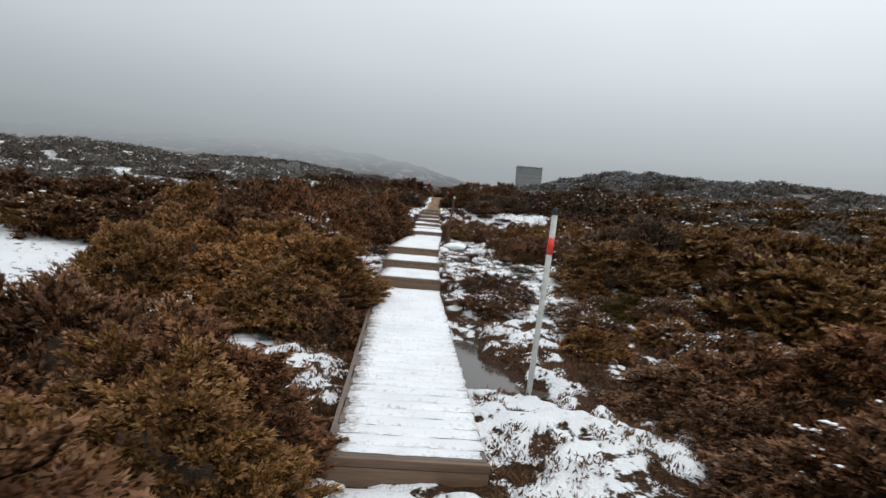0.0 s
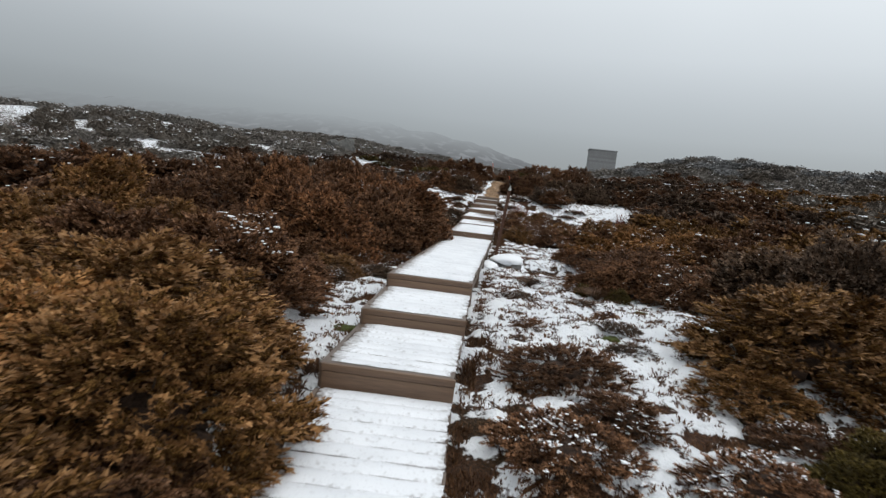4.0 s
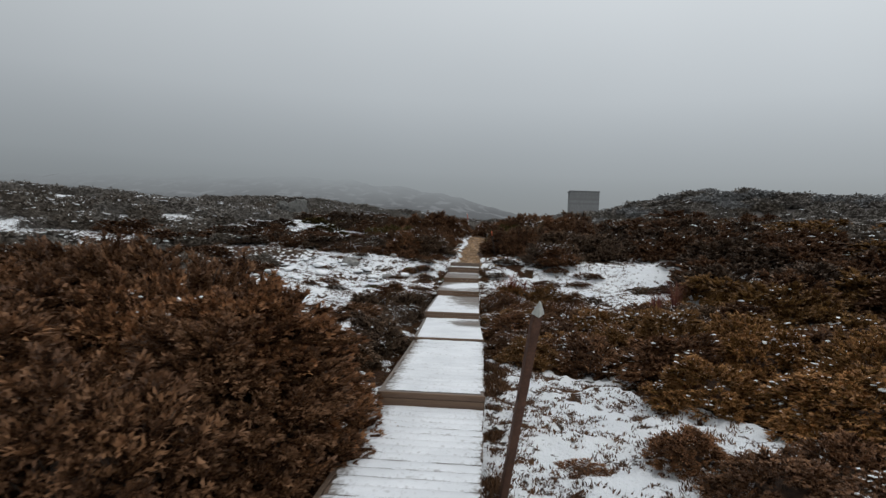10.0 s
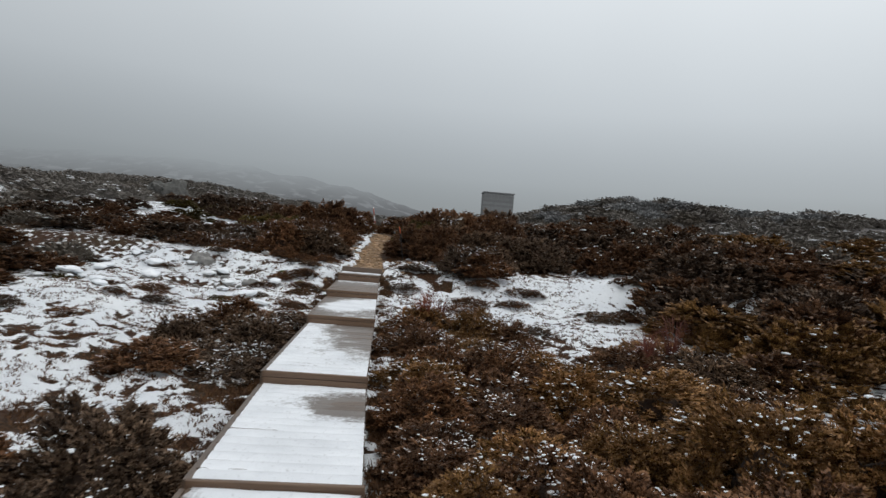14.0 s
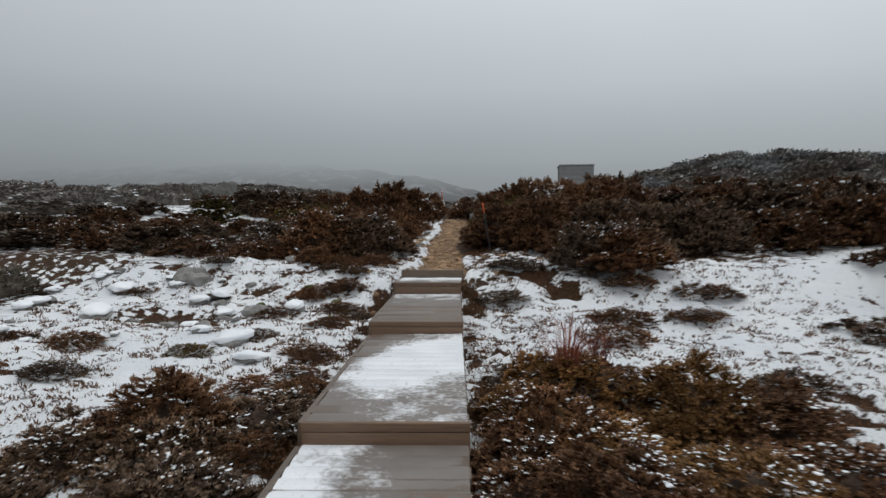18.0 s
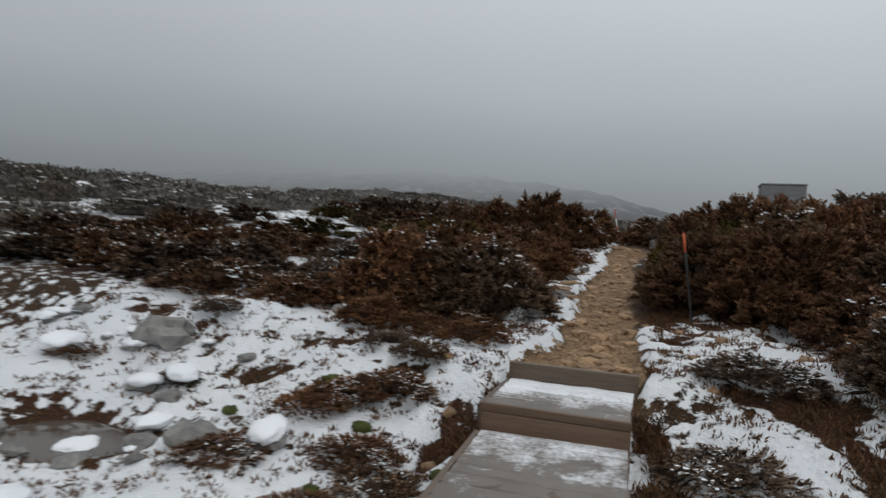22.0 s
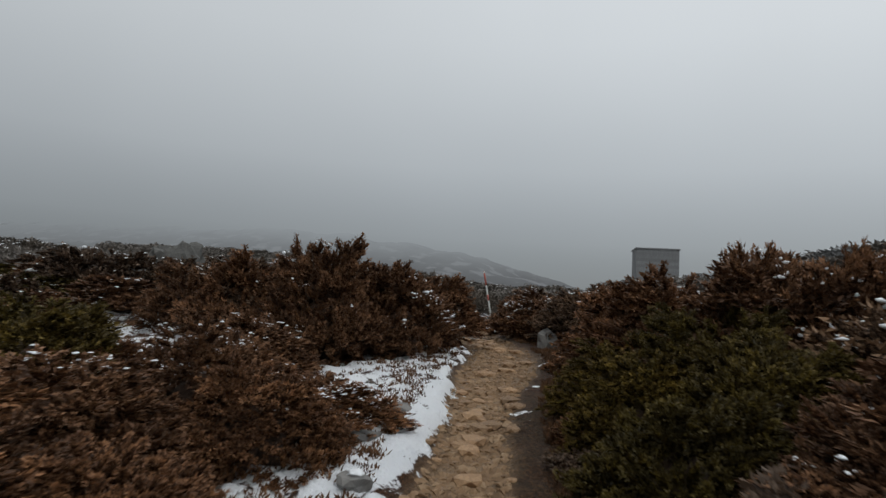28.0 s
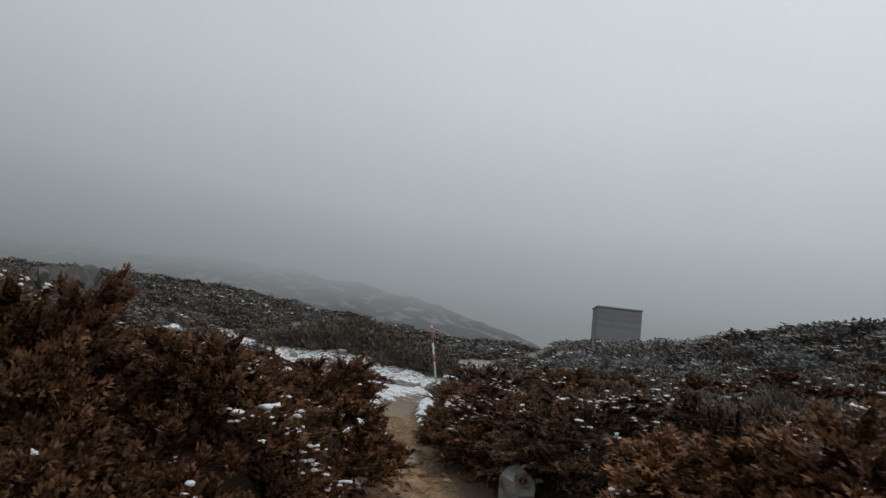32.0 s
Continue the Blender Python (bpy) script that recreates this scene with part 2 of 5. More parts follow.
M_MOSS = two_tone("green_moss", (0.04, 0.05, 0.011), (0.118, 0.145, 0.026), 38, 0.9, 0.9, 0.02)


def snow_material():
    m, n, l, b = mat("fresh_snow")
    t = noise_node(n, l, 26, 5, "World")
    t2 = noise_node(n, l, 1.7, 3, "World")
    c = ramp(n, l, t2.outputs["Fac"], (0.3, (0.8, 0.83, 0.87)), (0.7, (0.88, 0.9, 0.92)))
    l.new(c.outputs["Color"], b.inputs["Base Color"])
    b.inputs["Roughness"].default_value = 0.6
    b.inputs["Subsurface Weight"].default_value = 0.0
    bump(n, l, b, t.outputs["Fac"], 0.45, 0.012)
    return m


M_SNOW = snow_material()


def deck_snow_material():
    """Thin snow on planks: crisp white with wet thin grains near its edge."""
    m, n, l, b = mat("thin_deck_snow")
    t = noise_node(n, l, 120, 3, "World")
    t2 = noise_node(n, l, 3.0, 3, "World")
    c = ramp(n, l, t2.outputs["Fac"], (0.3, (0.68, 0.7, 0.73)), (0.62, (0.79, 0.81, 0.84)))
    sp = ramp(n, l, t.outputs["Fac"], (0.3, (0.88, 0.88, 0.89)), (0.42, (1, 1, 1)))
    white = mix(n, l, 1.0, c.outputs["Color"], sp.outputs["Color"], "MULTIPLY")
    at = n.new("ShaderNodeAttribute"); at.attribute_name = "melt"
    t3 = noise_node(n, l, 34, 4, "World")
    a = n.new("ShaderNodeMath"); a.operation = "MULTIPLY_ADD"
    a.inputs[1].default_value = 0.9
    l.new(t3.outputs["Fac"], a.inputs[0])
    l.new(at.outputs["Fac"], a.inputs[2])
    r = ramp(n, l, a.outputs[0], (0.54, (0, 0, 0)), (1.12, (1, 1, 1)))
    wood = ramp(n, l, t2.outputs["Fac"], (0.3, (0.14, 0.12, 0.106)), (0.7, (0.2, 0.176, 0.158)))
    l.new(mix(n, l, r.outputs["Color"], white, wood.outputs["Color"]), b.inputs["Base Color"])
    b.inputs["Roughness"].default_value = 0.5
    bump(n, l, b, t.outputs["Fac"], 0.3, 0.004)
    return m


M_DSNOW = deck_snow_material()


def water_material(name, tint, rough):
    m, n, l, b = mat(name)
    t = noise_node(n, l, 5, 2, "World")
    b.inputs["Base Color"].default_value = (*tint, 1)
    b.inputs["Roughness"].default_value = rough
    b.inputs["IOR"].default_value = 1.33
    b.inputs["Specular IOR Level"].default_value = 0.6
    bump(n, l, b, t.outputs["Fac"], 0.06, 0.01)
    return m


M_WATER = water_material("peaty_water", (0.085, 0.068, 0.056), 0.08)
M_MUDWATER = water_material("tan_puddle_water", (0.22, 0.14, 0.075), 0.12)


def ground_material():
    m, n, l, b = mat("snowy_heath_ground")
    at = n.new("ShaderNodeAttribute"); at.attribute_name = "snow"
    pa = n.new("ShaderNodeAttribute"); pa.attribute_name = "track"
    fr = n.new("ShaderNodeAttribute"); fr.attribute_name = "haze"
    big = noise_node(n, l, 0.9, 4, "World")
    mid = noise_node(n, l, 9, 5, "World")
    fine = noise_node(n, l, 46, 4, "World")
    peat = ramp(n, l, big.outputs["Fac"], (0.25, (0.03, 0.015, 0.009)), (0.45, (0.085, 0.034, 0.016)), (0.6, (0.05, 0.035, 0.013)), (0.8, (0.095, 0.04, 0.02)))
    litter = noise_node(n, l, 150, 3, "World")
    peat2 = mix(n, l, 0.7, peat.outputs["Color"], ramp(n, l, fine.outputs["Fac"], (0.35, (0.01, 0.006, 0.004)), (0.52, (0.042, 0.021, 0.01)), (0.72, (0.12, 0.062, 0.028))).outputs["Color"])
    grit = ramp(n, l, litter.outputs["Fac"], (0.36, (0.35, 0.33, 0.3)), (0.5, (0.95, 0.95, 0.95)), (0.68, (1.7, 1.55, 1.4)))
    peat2 = mix(n, l, 1.0, peat2, grit.outputs["Color"], "MULTIPLY")
    dirt = ramp(n, l, mid.outputs["Fac"], (0.25, (0.125, 0.075, 0.039)), (0.5, (0.21, 0.133, 0.073)), (0.75, (0.3, 0.205, 0.122)))
    dirt2 = mix(n, l, 0.4, dirt.outputs["Color"], ramp(n, l, fine.outputs["Fac"], (0.3, (0.105, 0.063, 0.033)), (0.7, (0.4, 0.265, 0.15))).outputs["Color"])
    base = mix(n, l, pa.outputs["Fac"], peat2, dirt2)
    # painted haze: grey laid over the far ground's base colour
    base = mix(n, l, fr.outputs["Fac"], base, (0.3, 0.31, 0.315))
    # the snow's edge, broken up by fine grain
    small = noise_node(n, l, 21, 3, "World")
    total = at.outputs["Fac"]
    cell = n.new("ShaderNodeTexVoronoi")
    cell.feature = "SMOOTH_F1"
    cell.inputs["Scale"].default_value = 7.0
    cell.inputs["Smoothness"].default_value = 0.25
    geo = n.new("ShaderNodeNewGeometry")
    l.new(mix(n, l, 0.09, geo.outputs["Position"], mid.outputs["Color"], "ADD"), cell.inputs["Vector"])
    dome = n.new("ShaderNodeMath"); dome.operation = "SUBTRACT"
    dome.inputs[0].default_value = 1.0
    l.new(cell.outputs["Distance"], dome.inputs[1])
    for sock, weight in ((dome.outputs[0], 0.5), (mid.outputs["Fac"], 0.75), (small.outputs["Fac"], 0.36), (fine.outputs["Fac"], 0.36)):
        add = n.new("ShaderNodeMath"); add.operation = "MULTIPLY_ADD"
        add.inputs[1].default_value = weight
        l.new(sock, add.inputs[0])
        l.new(total, add.inputs[2])
        total = add.outputs[0]
    edge_at = n.new("ShaderNodeMapRange")
    edge_at.inputs["From Min"].default_value, edge_at.inputs["From Max"].default_value = 1.29, 1.38
    l.new(total, edge_at.inputs["Value"])
    edge = ramp(n, l, edge_at.outputs["Result"], (0.0, (0, 0, 0)), (1.0, (1, 1, 1)))
    white = ramp(n, l, big.outputs["Fac"], (0.3, (0.78, 0.81, 0.85)), (0.7, (0.88, 0.9, 0.92)))
    l.new(mix(n, l, edge.outputs["Color"], base, white.outputs["Color"]), b.inputs["Base Color"])
    rr = ramp(n, l, pa.outputs["Fac"], (0.0, (0.8, 0.8, 0.8)), (1.0, (0.5, 0.5, 0.5)))
    l.new(rr.outputs["Color"], b.inputs["Roughness"])
    b.inputs["Specular IOR Level"].default_value = 0.2
    hh = n.new("ShaderNodeMath"); hh.operation = "MULTIPLY_ADD"
    hh.inputs[1].default_value = 0.5
    l.new(fine.outputs["Fac"], hh.inputs[0])
    l.new(total, hh.inputs[2])
    bump(n, l, b, hh.outputs[0], 0.9, 0.045)
    return m


M_GROUND = ground_material()


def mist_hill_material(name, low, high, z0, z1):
    """A far hill in cloud: its colour glows with the mist painted in and thins out towards its top."""
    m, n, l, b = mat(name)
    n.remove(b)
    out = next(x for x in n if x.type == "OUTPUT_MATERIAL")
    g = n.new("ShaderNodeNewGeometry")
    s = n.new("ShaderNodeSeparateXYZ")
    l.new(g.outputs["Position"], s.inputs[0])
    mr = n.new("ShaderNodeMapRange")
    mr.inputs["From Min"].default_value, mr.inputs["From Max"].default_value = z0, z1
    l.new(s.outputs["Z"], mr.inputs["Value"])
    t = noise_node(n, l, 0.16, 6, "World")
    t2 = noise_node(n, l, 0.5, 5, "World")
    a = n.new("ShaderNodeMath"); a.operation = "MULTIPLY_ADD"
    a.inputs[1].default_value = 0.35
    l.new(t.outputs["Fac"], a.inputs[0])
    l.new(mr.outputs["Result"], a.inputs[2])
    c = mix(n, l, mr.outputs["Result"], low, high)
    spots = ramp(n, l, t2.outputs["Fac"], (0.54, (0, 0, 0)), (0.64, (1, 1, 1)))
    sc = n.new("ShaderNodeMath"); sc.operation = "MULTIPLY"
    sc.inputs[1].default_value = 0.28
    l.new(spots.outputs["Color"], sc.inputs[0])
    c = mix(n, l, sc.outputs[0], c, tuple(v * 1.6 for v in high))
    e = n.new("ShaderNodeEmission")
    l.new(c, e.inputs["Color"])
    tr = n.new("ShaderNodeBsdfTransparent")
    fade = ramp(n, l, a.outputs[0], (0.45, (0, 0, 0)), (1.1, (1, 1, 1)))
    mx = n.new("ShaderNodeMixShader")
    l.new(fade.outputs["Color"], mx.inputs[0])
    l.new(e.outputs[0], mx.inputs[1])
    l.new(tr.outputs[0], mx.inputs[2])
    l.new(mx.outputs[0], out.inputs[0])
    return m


# ---- mesh helpers ----
def link_mesh(name, me, parent=None):
    ob = new(name, me)
    if parent:
        ob.parent = parent
    return ob


def part(name, bm, material, parent, label=""):
    me = bpy.data.meshes.new(name)
    bm.to_mesh(me)
    bm.free()
    me.materials.append(material)
    ob = link_mesh(name, me, parent)
    if label:
        tagged(ob, label)
    return ob


def mesh_from(name, verts, faces, material, smooth=False):
    me = bpy.data.meshes.new(name)
    me.from_pydata([tuple(v) for v in verts], [], [tuple(f) for f in faces])
    me.materials.append(material)
    if smooth:
        me.polygons.foreach_set("use_smooth", [True] * len(me.polygons))
    me.update()
    return me


def box(bm, x0, x1, y0, y1, z0, z1, bevel=0.0):
    r = bmesh.ops.create_cube(bm, size=1.0)
    for v in r["verts"]:
        v.co = Vector(((x0 + x1) / 2 + v.co.x * (x1 - x0), (y0 + y1) / 2 + v.co.y * (y1 - y0), (z0 + z1) / 2 + v.co.z * (z1 - z0)))
    if bevel:
        edges = list({e for v in r["verts"] for e in v.link_edges})
        bmesh.ops.bevel(bm, geom=edges, offset=bevel, segments=2, affect="EDGES", profile=0.6)


def rod(bm, p0, p1, r0, r1, n=12, rings=1):
    p0, p1 = Vector(p0), Vector(p1)
    q = (p1 - p0).to_track_quat("Z", "Y").to_matrix()
    loops = []
    for k in range(rings + 1):
        f = k / rings
        c, r = p0.lerp(p1, f), r0 + (r1 - r0) * f
        loops.append([bm.verts.new(c + q @ Vector((r * math.cos(a), r * math.sin(a), 0))) for a in (2 * math.pi * i / n for i in range(n))])
    for a, b2 in zip(loops, loops[1:]):
        for i in range(n):
            bm.faces.new((a[i], a[(i + 1) % n], b2[(i + 1) % n], b2[i]))
    bm.faces.new(loops[0][::-1])
    bm.faces.new(loops[-1])


def lump(bm, rnd, centre, size, subdivisions=2, rough=0.25, freq=1.6, flat=0.0):
    """A stone or clump: a sphere pushed in and out by noise."""
    r = bmesh.ops.create_icosphere(bm, subdivisions=subdivisions, radius=1.0)
    off = Vector((rnd.uniform(0, 90), rnd.uniform(0, 90), rnd.uniform(0, 90)))
    for v in r["verts"]:
        d = v.co.normalized()
        k = 1 + rough * noise.noise(d * freq + off) + rough * 0.45 * noise.noise(d * freq * 2.7 + off)
        p = Vector((d.x * size[0], d.y * size[1], d.z * size[2])) * k
        if flat and p.z < -size[2] * flat:
            p.z = -size[2] * flat
        v.co = Vector(centre) + p
    return r["verts"]


# ---- lattice noise for the land ----
def lattice(x, y, seed):
    x, y = np.asarray(x, float), np.asarray(y, float)
    xi, yi = np.floor(x).astype(np.int64), np.floor(y).astype(np.int64)
    fx, fy = x - xi, y - yi
    fx, fy = fx * fx * (3 - 2 * fx), fy * fy * (3 - 2 * fy)

    def h(i, j):
        k = (i * 374761393 + j * 668265263 + seed * 974711) & 0x7FFFFFFF
        k = ((k ^ (k >> 13)) * 1274126177) & 0x7FFFFFFF
        return ((k ^ (k >> 16)) & 0xFFFF) / 65535.0
    a, b2, c, d = h(xi, yi), h(xi + 1, yi), h(xi, yi + 1), h(xi + 1, yi + 1)
    return (a * (1 - fx) + b2 * fx) * (1 - fy) + (c * (1 - fx) + d * fx) * fy


def fbm(x, y, scale, seed, octaves=3):
    """-1 to 1; scale: the largest lump in metres."""
    v, amp, tot = 0.0, 1.0, 0.0
    for k in range(octaves):
        v = v + amp * (lattice(x / scale + 17.3 * k, y / scale + 5.1 * k, seed + k) * 2 - 1)
        tot += amp
        amp *= 0.55
        scale *= 0.47
    return v / tot


# ---- the plan: the line of the track, its height, the lie of the land ----
LINE_Y = [-60, -6, 0, 5.17, 6.38, 7.6, 13.7, 16.45, 18.55, 21.53, 24.17, 26.46, 27.22, 28.3, 30.4, 31.6, 32.75, 34.8, 37.1, 37.8, 38.5, 39.3, 40, 42.7, 45, 51, 70, 120]
LINE_X = [12, 3.8, 2.66, 1.716, 1.54, 1.357, 0.65, 0.3, -0.03, -0.43, -0.79, -1.1, -1.17, -1.17, -1.53, -1.67, -1.75, -2.02, -2.15, -2.36, -2.66, -2.9, -3.04, -3.68, -4.1, -4.7, -5, -5]
BED_Y = [-60, -6, 0, 5, 8, 13.7, 18.5, 21.5, 24, 26.4, 27.3, 30, 33, 36.5, 38.7, 40, 45, 51, 58, 66, 80, 110, 400]
BED_Z = [-1.5, 0.25, 0.52, 0.74, 1.0, 1.08, 1.17, 1.26, 1.4, 1.62, 2.04, 2.28, 2.54, 2.87, 3.03, 3.06, 3.0, 2.88, 3.1, 3.7, 4.8, 5.4, 6.0]


def line_x(y):
    return np.interp(y, LINE_Y, LINE_X)


def bell(x, y, cx, cy, sx, sy):
    return np.exp(-((x - cx) / sx) ** 2 - ((y - cy) / sy) ** 2)


PONDS = [  # x, y, half-widths, water level
    (2.63, 3.05, 0.23, 0.95, 0.58), (2.85, 2.25, 0.32, 0.5, 0.58), (3.2, 1.85, 0.36, 0.24, 0.58), (2.4, 12.2, 0.6, 0.36, 0.97), (-3.4, 17.1, 1.0, 0.75, 1.12), (-4.1, 25.6, 0.6, 0.34, 1.53), (-2.95, 39.3, 0.3, 0.5, 3.0)]


def land(x, y):
    """Height of the bare ground, without its small hummocks."""
    x, y = np.asarray(x, float), np.asarray(y, float)
    u = x - line_x(y)
    z = np.interp(y, BED_Y, BED_Z)
    far = np.clip((y - 26) / 30, 0, 1)
    left = np.clip(-u - 2.5, 0, None)
    right = np.clip(u - 2.0, 0, None)
    z = z + np.minimum(left * (0.045 + 0.055 * far), 1.0 + 1.3 * far) + np.minimum(right * 0.02, 1.5)
    z = z + 2.5 * bell(x, y, 17, 70, 14, 16) + 1.0 * bell(x, y, 4, 86, 6, 7) + 2.3 * bell(x, y, 32, 58, 12, 14) + 1.1 * bell(x, y, 13, 63, 7, 8) + 0.8 * bell(x, y, 7, 52, 4.5, 5) + 1.0 * bell(x, y, -8.2, 56, 2.6, 1.8) + 0.2 * bell(x, y, 3.5, 0.75, 0.75, 0.75)
    z = z + 0.25 * fbm(x, y, 7.0, 3) * np.clip(np.abs(u) / 5 - 0.25, 0, 1)
    return z


def hummocks(x, y):
    u = np.abs(x - line_x(y))
    near = np.clip((u - 0.55) / 0.6, 0, 1)
    on_board = y < 27.0
    h = (0.09 * fbm(x, y, 1.1, 11) * np.clip(1 - (u - 5) / 4, 0, 1) + 0.035 * fbm(x, y, 0.32, 15) * np.clip(1 - (u - 3.4) / 2, 0, 1)) * np.where(on_board, 0.25 + 0.75 * near, near)
    dip = np.zeros_like(h)
    for px, py, ax, ay, level in PONDS:
        k = np.clip(1.5 - np.hypot((x - px) / ax, (y - py) / ay) - 0.35 * fbm(x, y, 0.6, 21), 0, 1)
        dip = np.maximum(dip, k)
    return h, dip


# where snow lies thick (+) or the heath keeps it off (-): x, y, half-widths, amount
SNOW_AT_START = [
    (3.5, 0.9, 0.9, 0.9, 0.7), (3.3, 5.4, 0.9, 2.0, 0.3), (3.0, 8.2, 1.7, 2.3, 0.9), (0.3, 8.0, 0.6, 1.6, 0.42), (0.7, 6.3, 0.5, 1.0, 0.8),
    (1.1, 1.8, 0.6, 0.8, 0.9), (-1.2, 8.5, 1.3, 0.7, 0.9), (-3.6, 6.5, 1.6, 2.2, 0.7), (-1.2, 2.4, 1.0, 0.9, 0.8), (-5.5, 5.0, 2.0, 3.0, 0.5), (0.1, 8.1, 0.5, 0.9, 0.45), (4.4, 2.6, 1.6, 1.2, -0.25),
]
SNOW_BY_POOL = [
    (2.2, 10.6, 1.1, 1.0, 0.42), (2.0, 13.6, 1.3, 1.5, 0.9), (1.6, 15.4, 0.8, 0.9, 0.4), (0.1, 10.2, 0.4, 1.2, 0.3), (0.0, 9.6, 0.6, 0.8, 0.6),
]
SNOW_ON_MOOR = [
    (-2.4, 19.4, 1.6, 1.5, 0.5), (-4.9, 19.2, 1.2, 1.2, 0.3), (-3.9, 22.6, 1.8, 2.0, 0.5), (-2.6, 24.6, 1.5, 1.8, 0.8), (-4.6, 24.4, 1.6, 1.5, 0.6), (3.4, 24.6, 2.6, 1.3, 0.6), (-5.0, 25.8, 1.8, 1.4, 0.4),
    (-2.3, 26.8, 0.9, 0.9, 0.3), (3.2, 26.0, 3.0, 1.4, 0.8), (0.9, 26.4, 1.3, 1.4, 0.45), (2.5, 22.0, 0.5, 0.4, 0.3), (1.6, 19.5, 1.2, 3.0, -0.15),
]
SNOW_BY_TRACK = [
    (0.3, 28.2, 0.8, 0.8, 0.6), (-1.85, 28.6, 0.3, 1.2, 0.8), (-2.15, 30.6, 0.4, 1.3, 1.0), (-3.0, 27.75, 0.9, 0.5, 0.9), (0.9, 28.0, 1.3, 0.8, 1.0),
    (-2.4, 27.4, 1.2, 0.7, 0.5), (-2.5, 32.6, 0.45, 1.5, 0.85), (-14, 33, 4, 3, 0.25), (-5.6, 29.4, 1.8, 1.3, 0.7), (-8.0, 33.0, 2.5, 1.8, 0.5), (-1.0, 31.5, 0.3, 1.8, -2.2), (-1.3, 34.0, 0.32, 1.8, -2.2),
    (-12, 27, 4, 3, 0.15), (-2.0, 39.6, 0.5, 2.6, -1.1), (-2.35, 27.0, 0.2, 0.32, -1.5), (-1.78, 26.5, 0.12, 0.6, -1.5), (0.15, 27.3, 0.42, 0.22, -1.9), (0.7, 26.9, 0.5, 0.35, -1.6), (-3.45, 26.75, 0.25, 0.2, -1.3), (-3.2, 27.3, 0.3, 0.2, -1.2), (-3.5, 38.9, 0.35, 1.3, 1.3), (-3.0, 34.3, 0.9, 0.6, 0.8),
]
SNOW_FAR_OFF = [
    (-3.0, 35.3, 0.65, 0.9, 1.0), (-2.9, 37.6, 0.35, 1.2, 0.5), (-3.6, 40.4, 0.4, 1.2, 0.6), (-4.0, 47, 5, 6, 0.45), (-6.5, 51, 4, 4, 0.5), (-20, 44, 9, 8, 0.45),
    (-28, 36, 8, 7, 0.4), (-9.5, 41, 3, 4, 0.8), (-15, 55, 6, 5, 0.6), (5, 40, 6, 4, 0.15), (-6, 60, 7, 6, 0.35),
]
SNOW_FIELDS = SNOW_AT_START + SNOW_BY_POOL + SNOW_ON_MOOR + SNOW_BY_TRACK + SNOW_FAR_OFF


def snow_cover(x, y):
    u = x - line_x(y)
    near = np.clip(1 - (np.abs(u) - 3.6) / 2.5, 0, 1) * np.clip(1 - (y - 40) / 6, 0, 1)
    s = 0.16 + near * (0.2 * fbm(x, y, 0.9, 31) + 0.34 * fbm(x, y, 0.3, 37, 2)) + (0.12 + 0.25 * (1 - near)) * fbm(x, y, 3.5, 41)
    s = s + 0.34 * np.clip(1.6 - np.hypot((u + 3.0) / 2.2, (y - 24.8) / 2.4), 0, 1) + 0.34 * np.clip(1.6 - np.hypot((u - 4.2) / 3.2, (y - 26.0) / 1.5), 0, 1)
    s = s - 0.35 * np.clip((u - 9) / 6, 0, 1) * np.clip((y - 24) / 10, 0, 1)
    for cx, cy, sx, sy, a in SNOW_FIELDS:
        s = s + a * 0.62 * bell(x, y, cx, cy, sx, sy)
    return s


def track_mask(x, y):
    u = np.abs(x - line_x(y))
    wide = np.interp(y, [27.0, 27.7, 28.4, 30, 34, 35.4, 36.6, 40, 42, 60], [0.52, 0.46, 0.31, 0.28, 0.26, 0.3, 0.38, 0.38, 0.26, 0.28]) + 0.1 * fbm(x, y, 0.7, 51) + 0.05 * fbm(x, y, 0.22, 53)
    return np.clip((wide - u) / 0.14 + 0.5, 0, 1) * (y > 27.0) * np.clip((49 - y) / 5, 0, 1)


def surface(x, y):
    """Height of the ground as it is built, with snow on it."""
    x, y = np.asarray(x, float), np.asarray(y, float)
    h, dip = hummocks(x, y)
    t = track_mask(x, y)
    s = snow_cover(x, y) - t * 0.9
    close = np.clip(1 - (np.abs(x - line_x(y)) - 3.4) / 2, 0, 1) * np.clip(1 - (y - 38.5) / 5, 0, 1)
    field = 0.72 * s + 0.36 * close * fbm(x, y, 0.2, 33, 2)
    lumps = np.clip((field - 0.12) / 0.3, 0, 1)
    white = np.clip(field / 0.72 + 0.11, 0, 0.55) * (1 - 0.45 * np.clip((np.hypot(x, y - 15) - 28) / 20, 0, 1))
    z = land(x, y) + h + 0.065 * lumps * (1 + 0.5 * fbm(x, y, 0.12, 35, 2)) * (1 - t) + 0.022 * close * fbm(x, y, 0.14, 39, 2) * (1 - t)
    z = z - t * (0.06 - 0.022 * fbm(x, y, 0.45, 61) - 0.01 * fbm(x, y, 0.12, 63))
    for px, py, ax, ay, level in PONDS:
        k = np.clip(1.45 - np.hypot((x - px) / ax, (y - py) / ay) + 0.3 * fbm(x, y, 0.6, 21), 0, 1)
        z = z * (1 - k) + (level - 0.08) * k
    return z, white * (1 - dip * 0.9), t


def ground_at(x, y):
    return float(surface(np.array([x]), np.array([y]))[0][0])


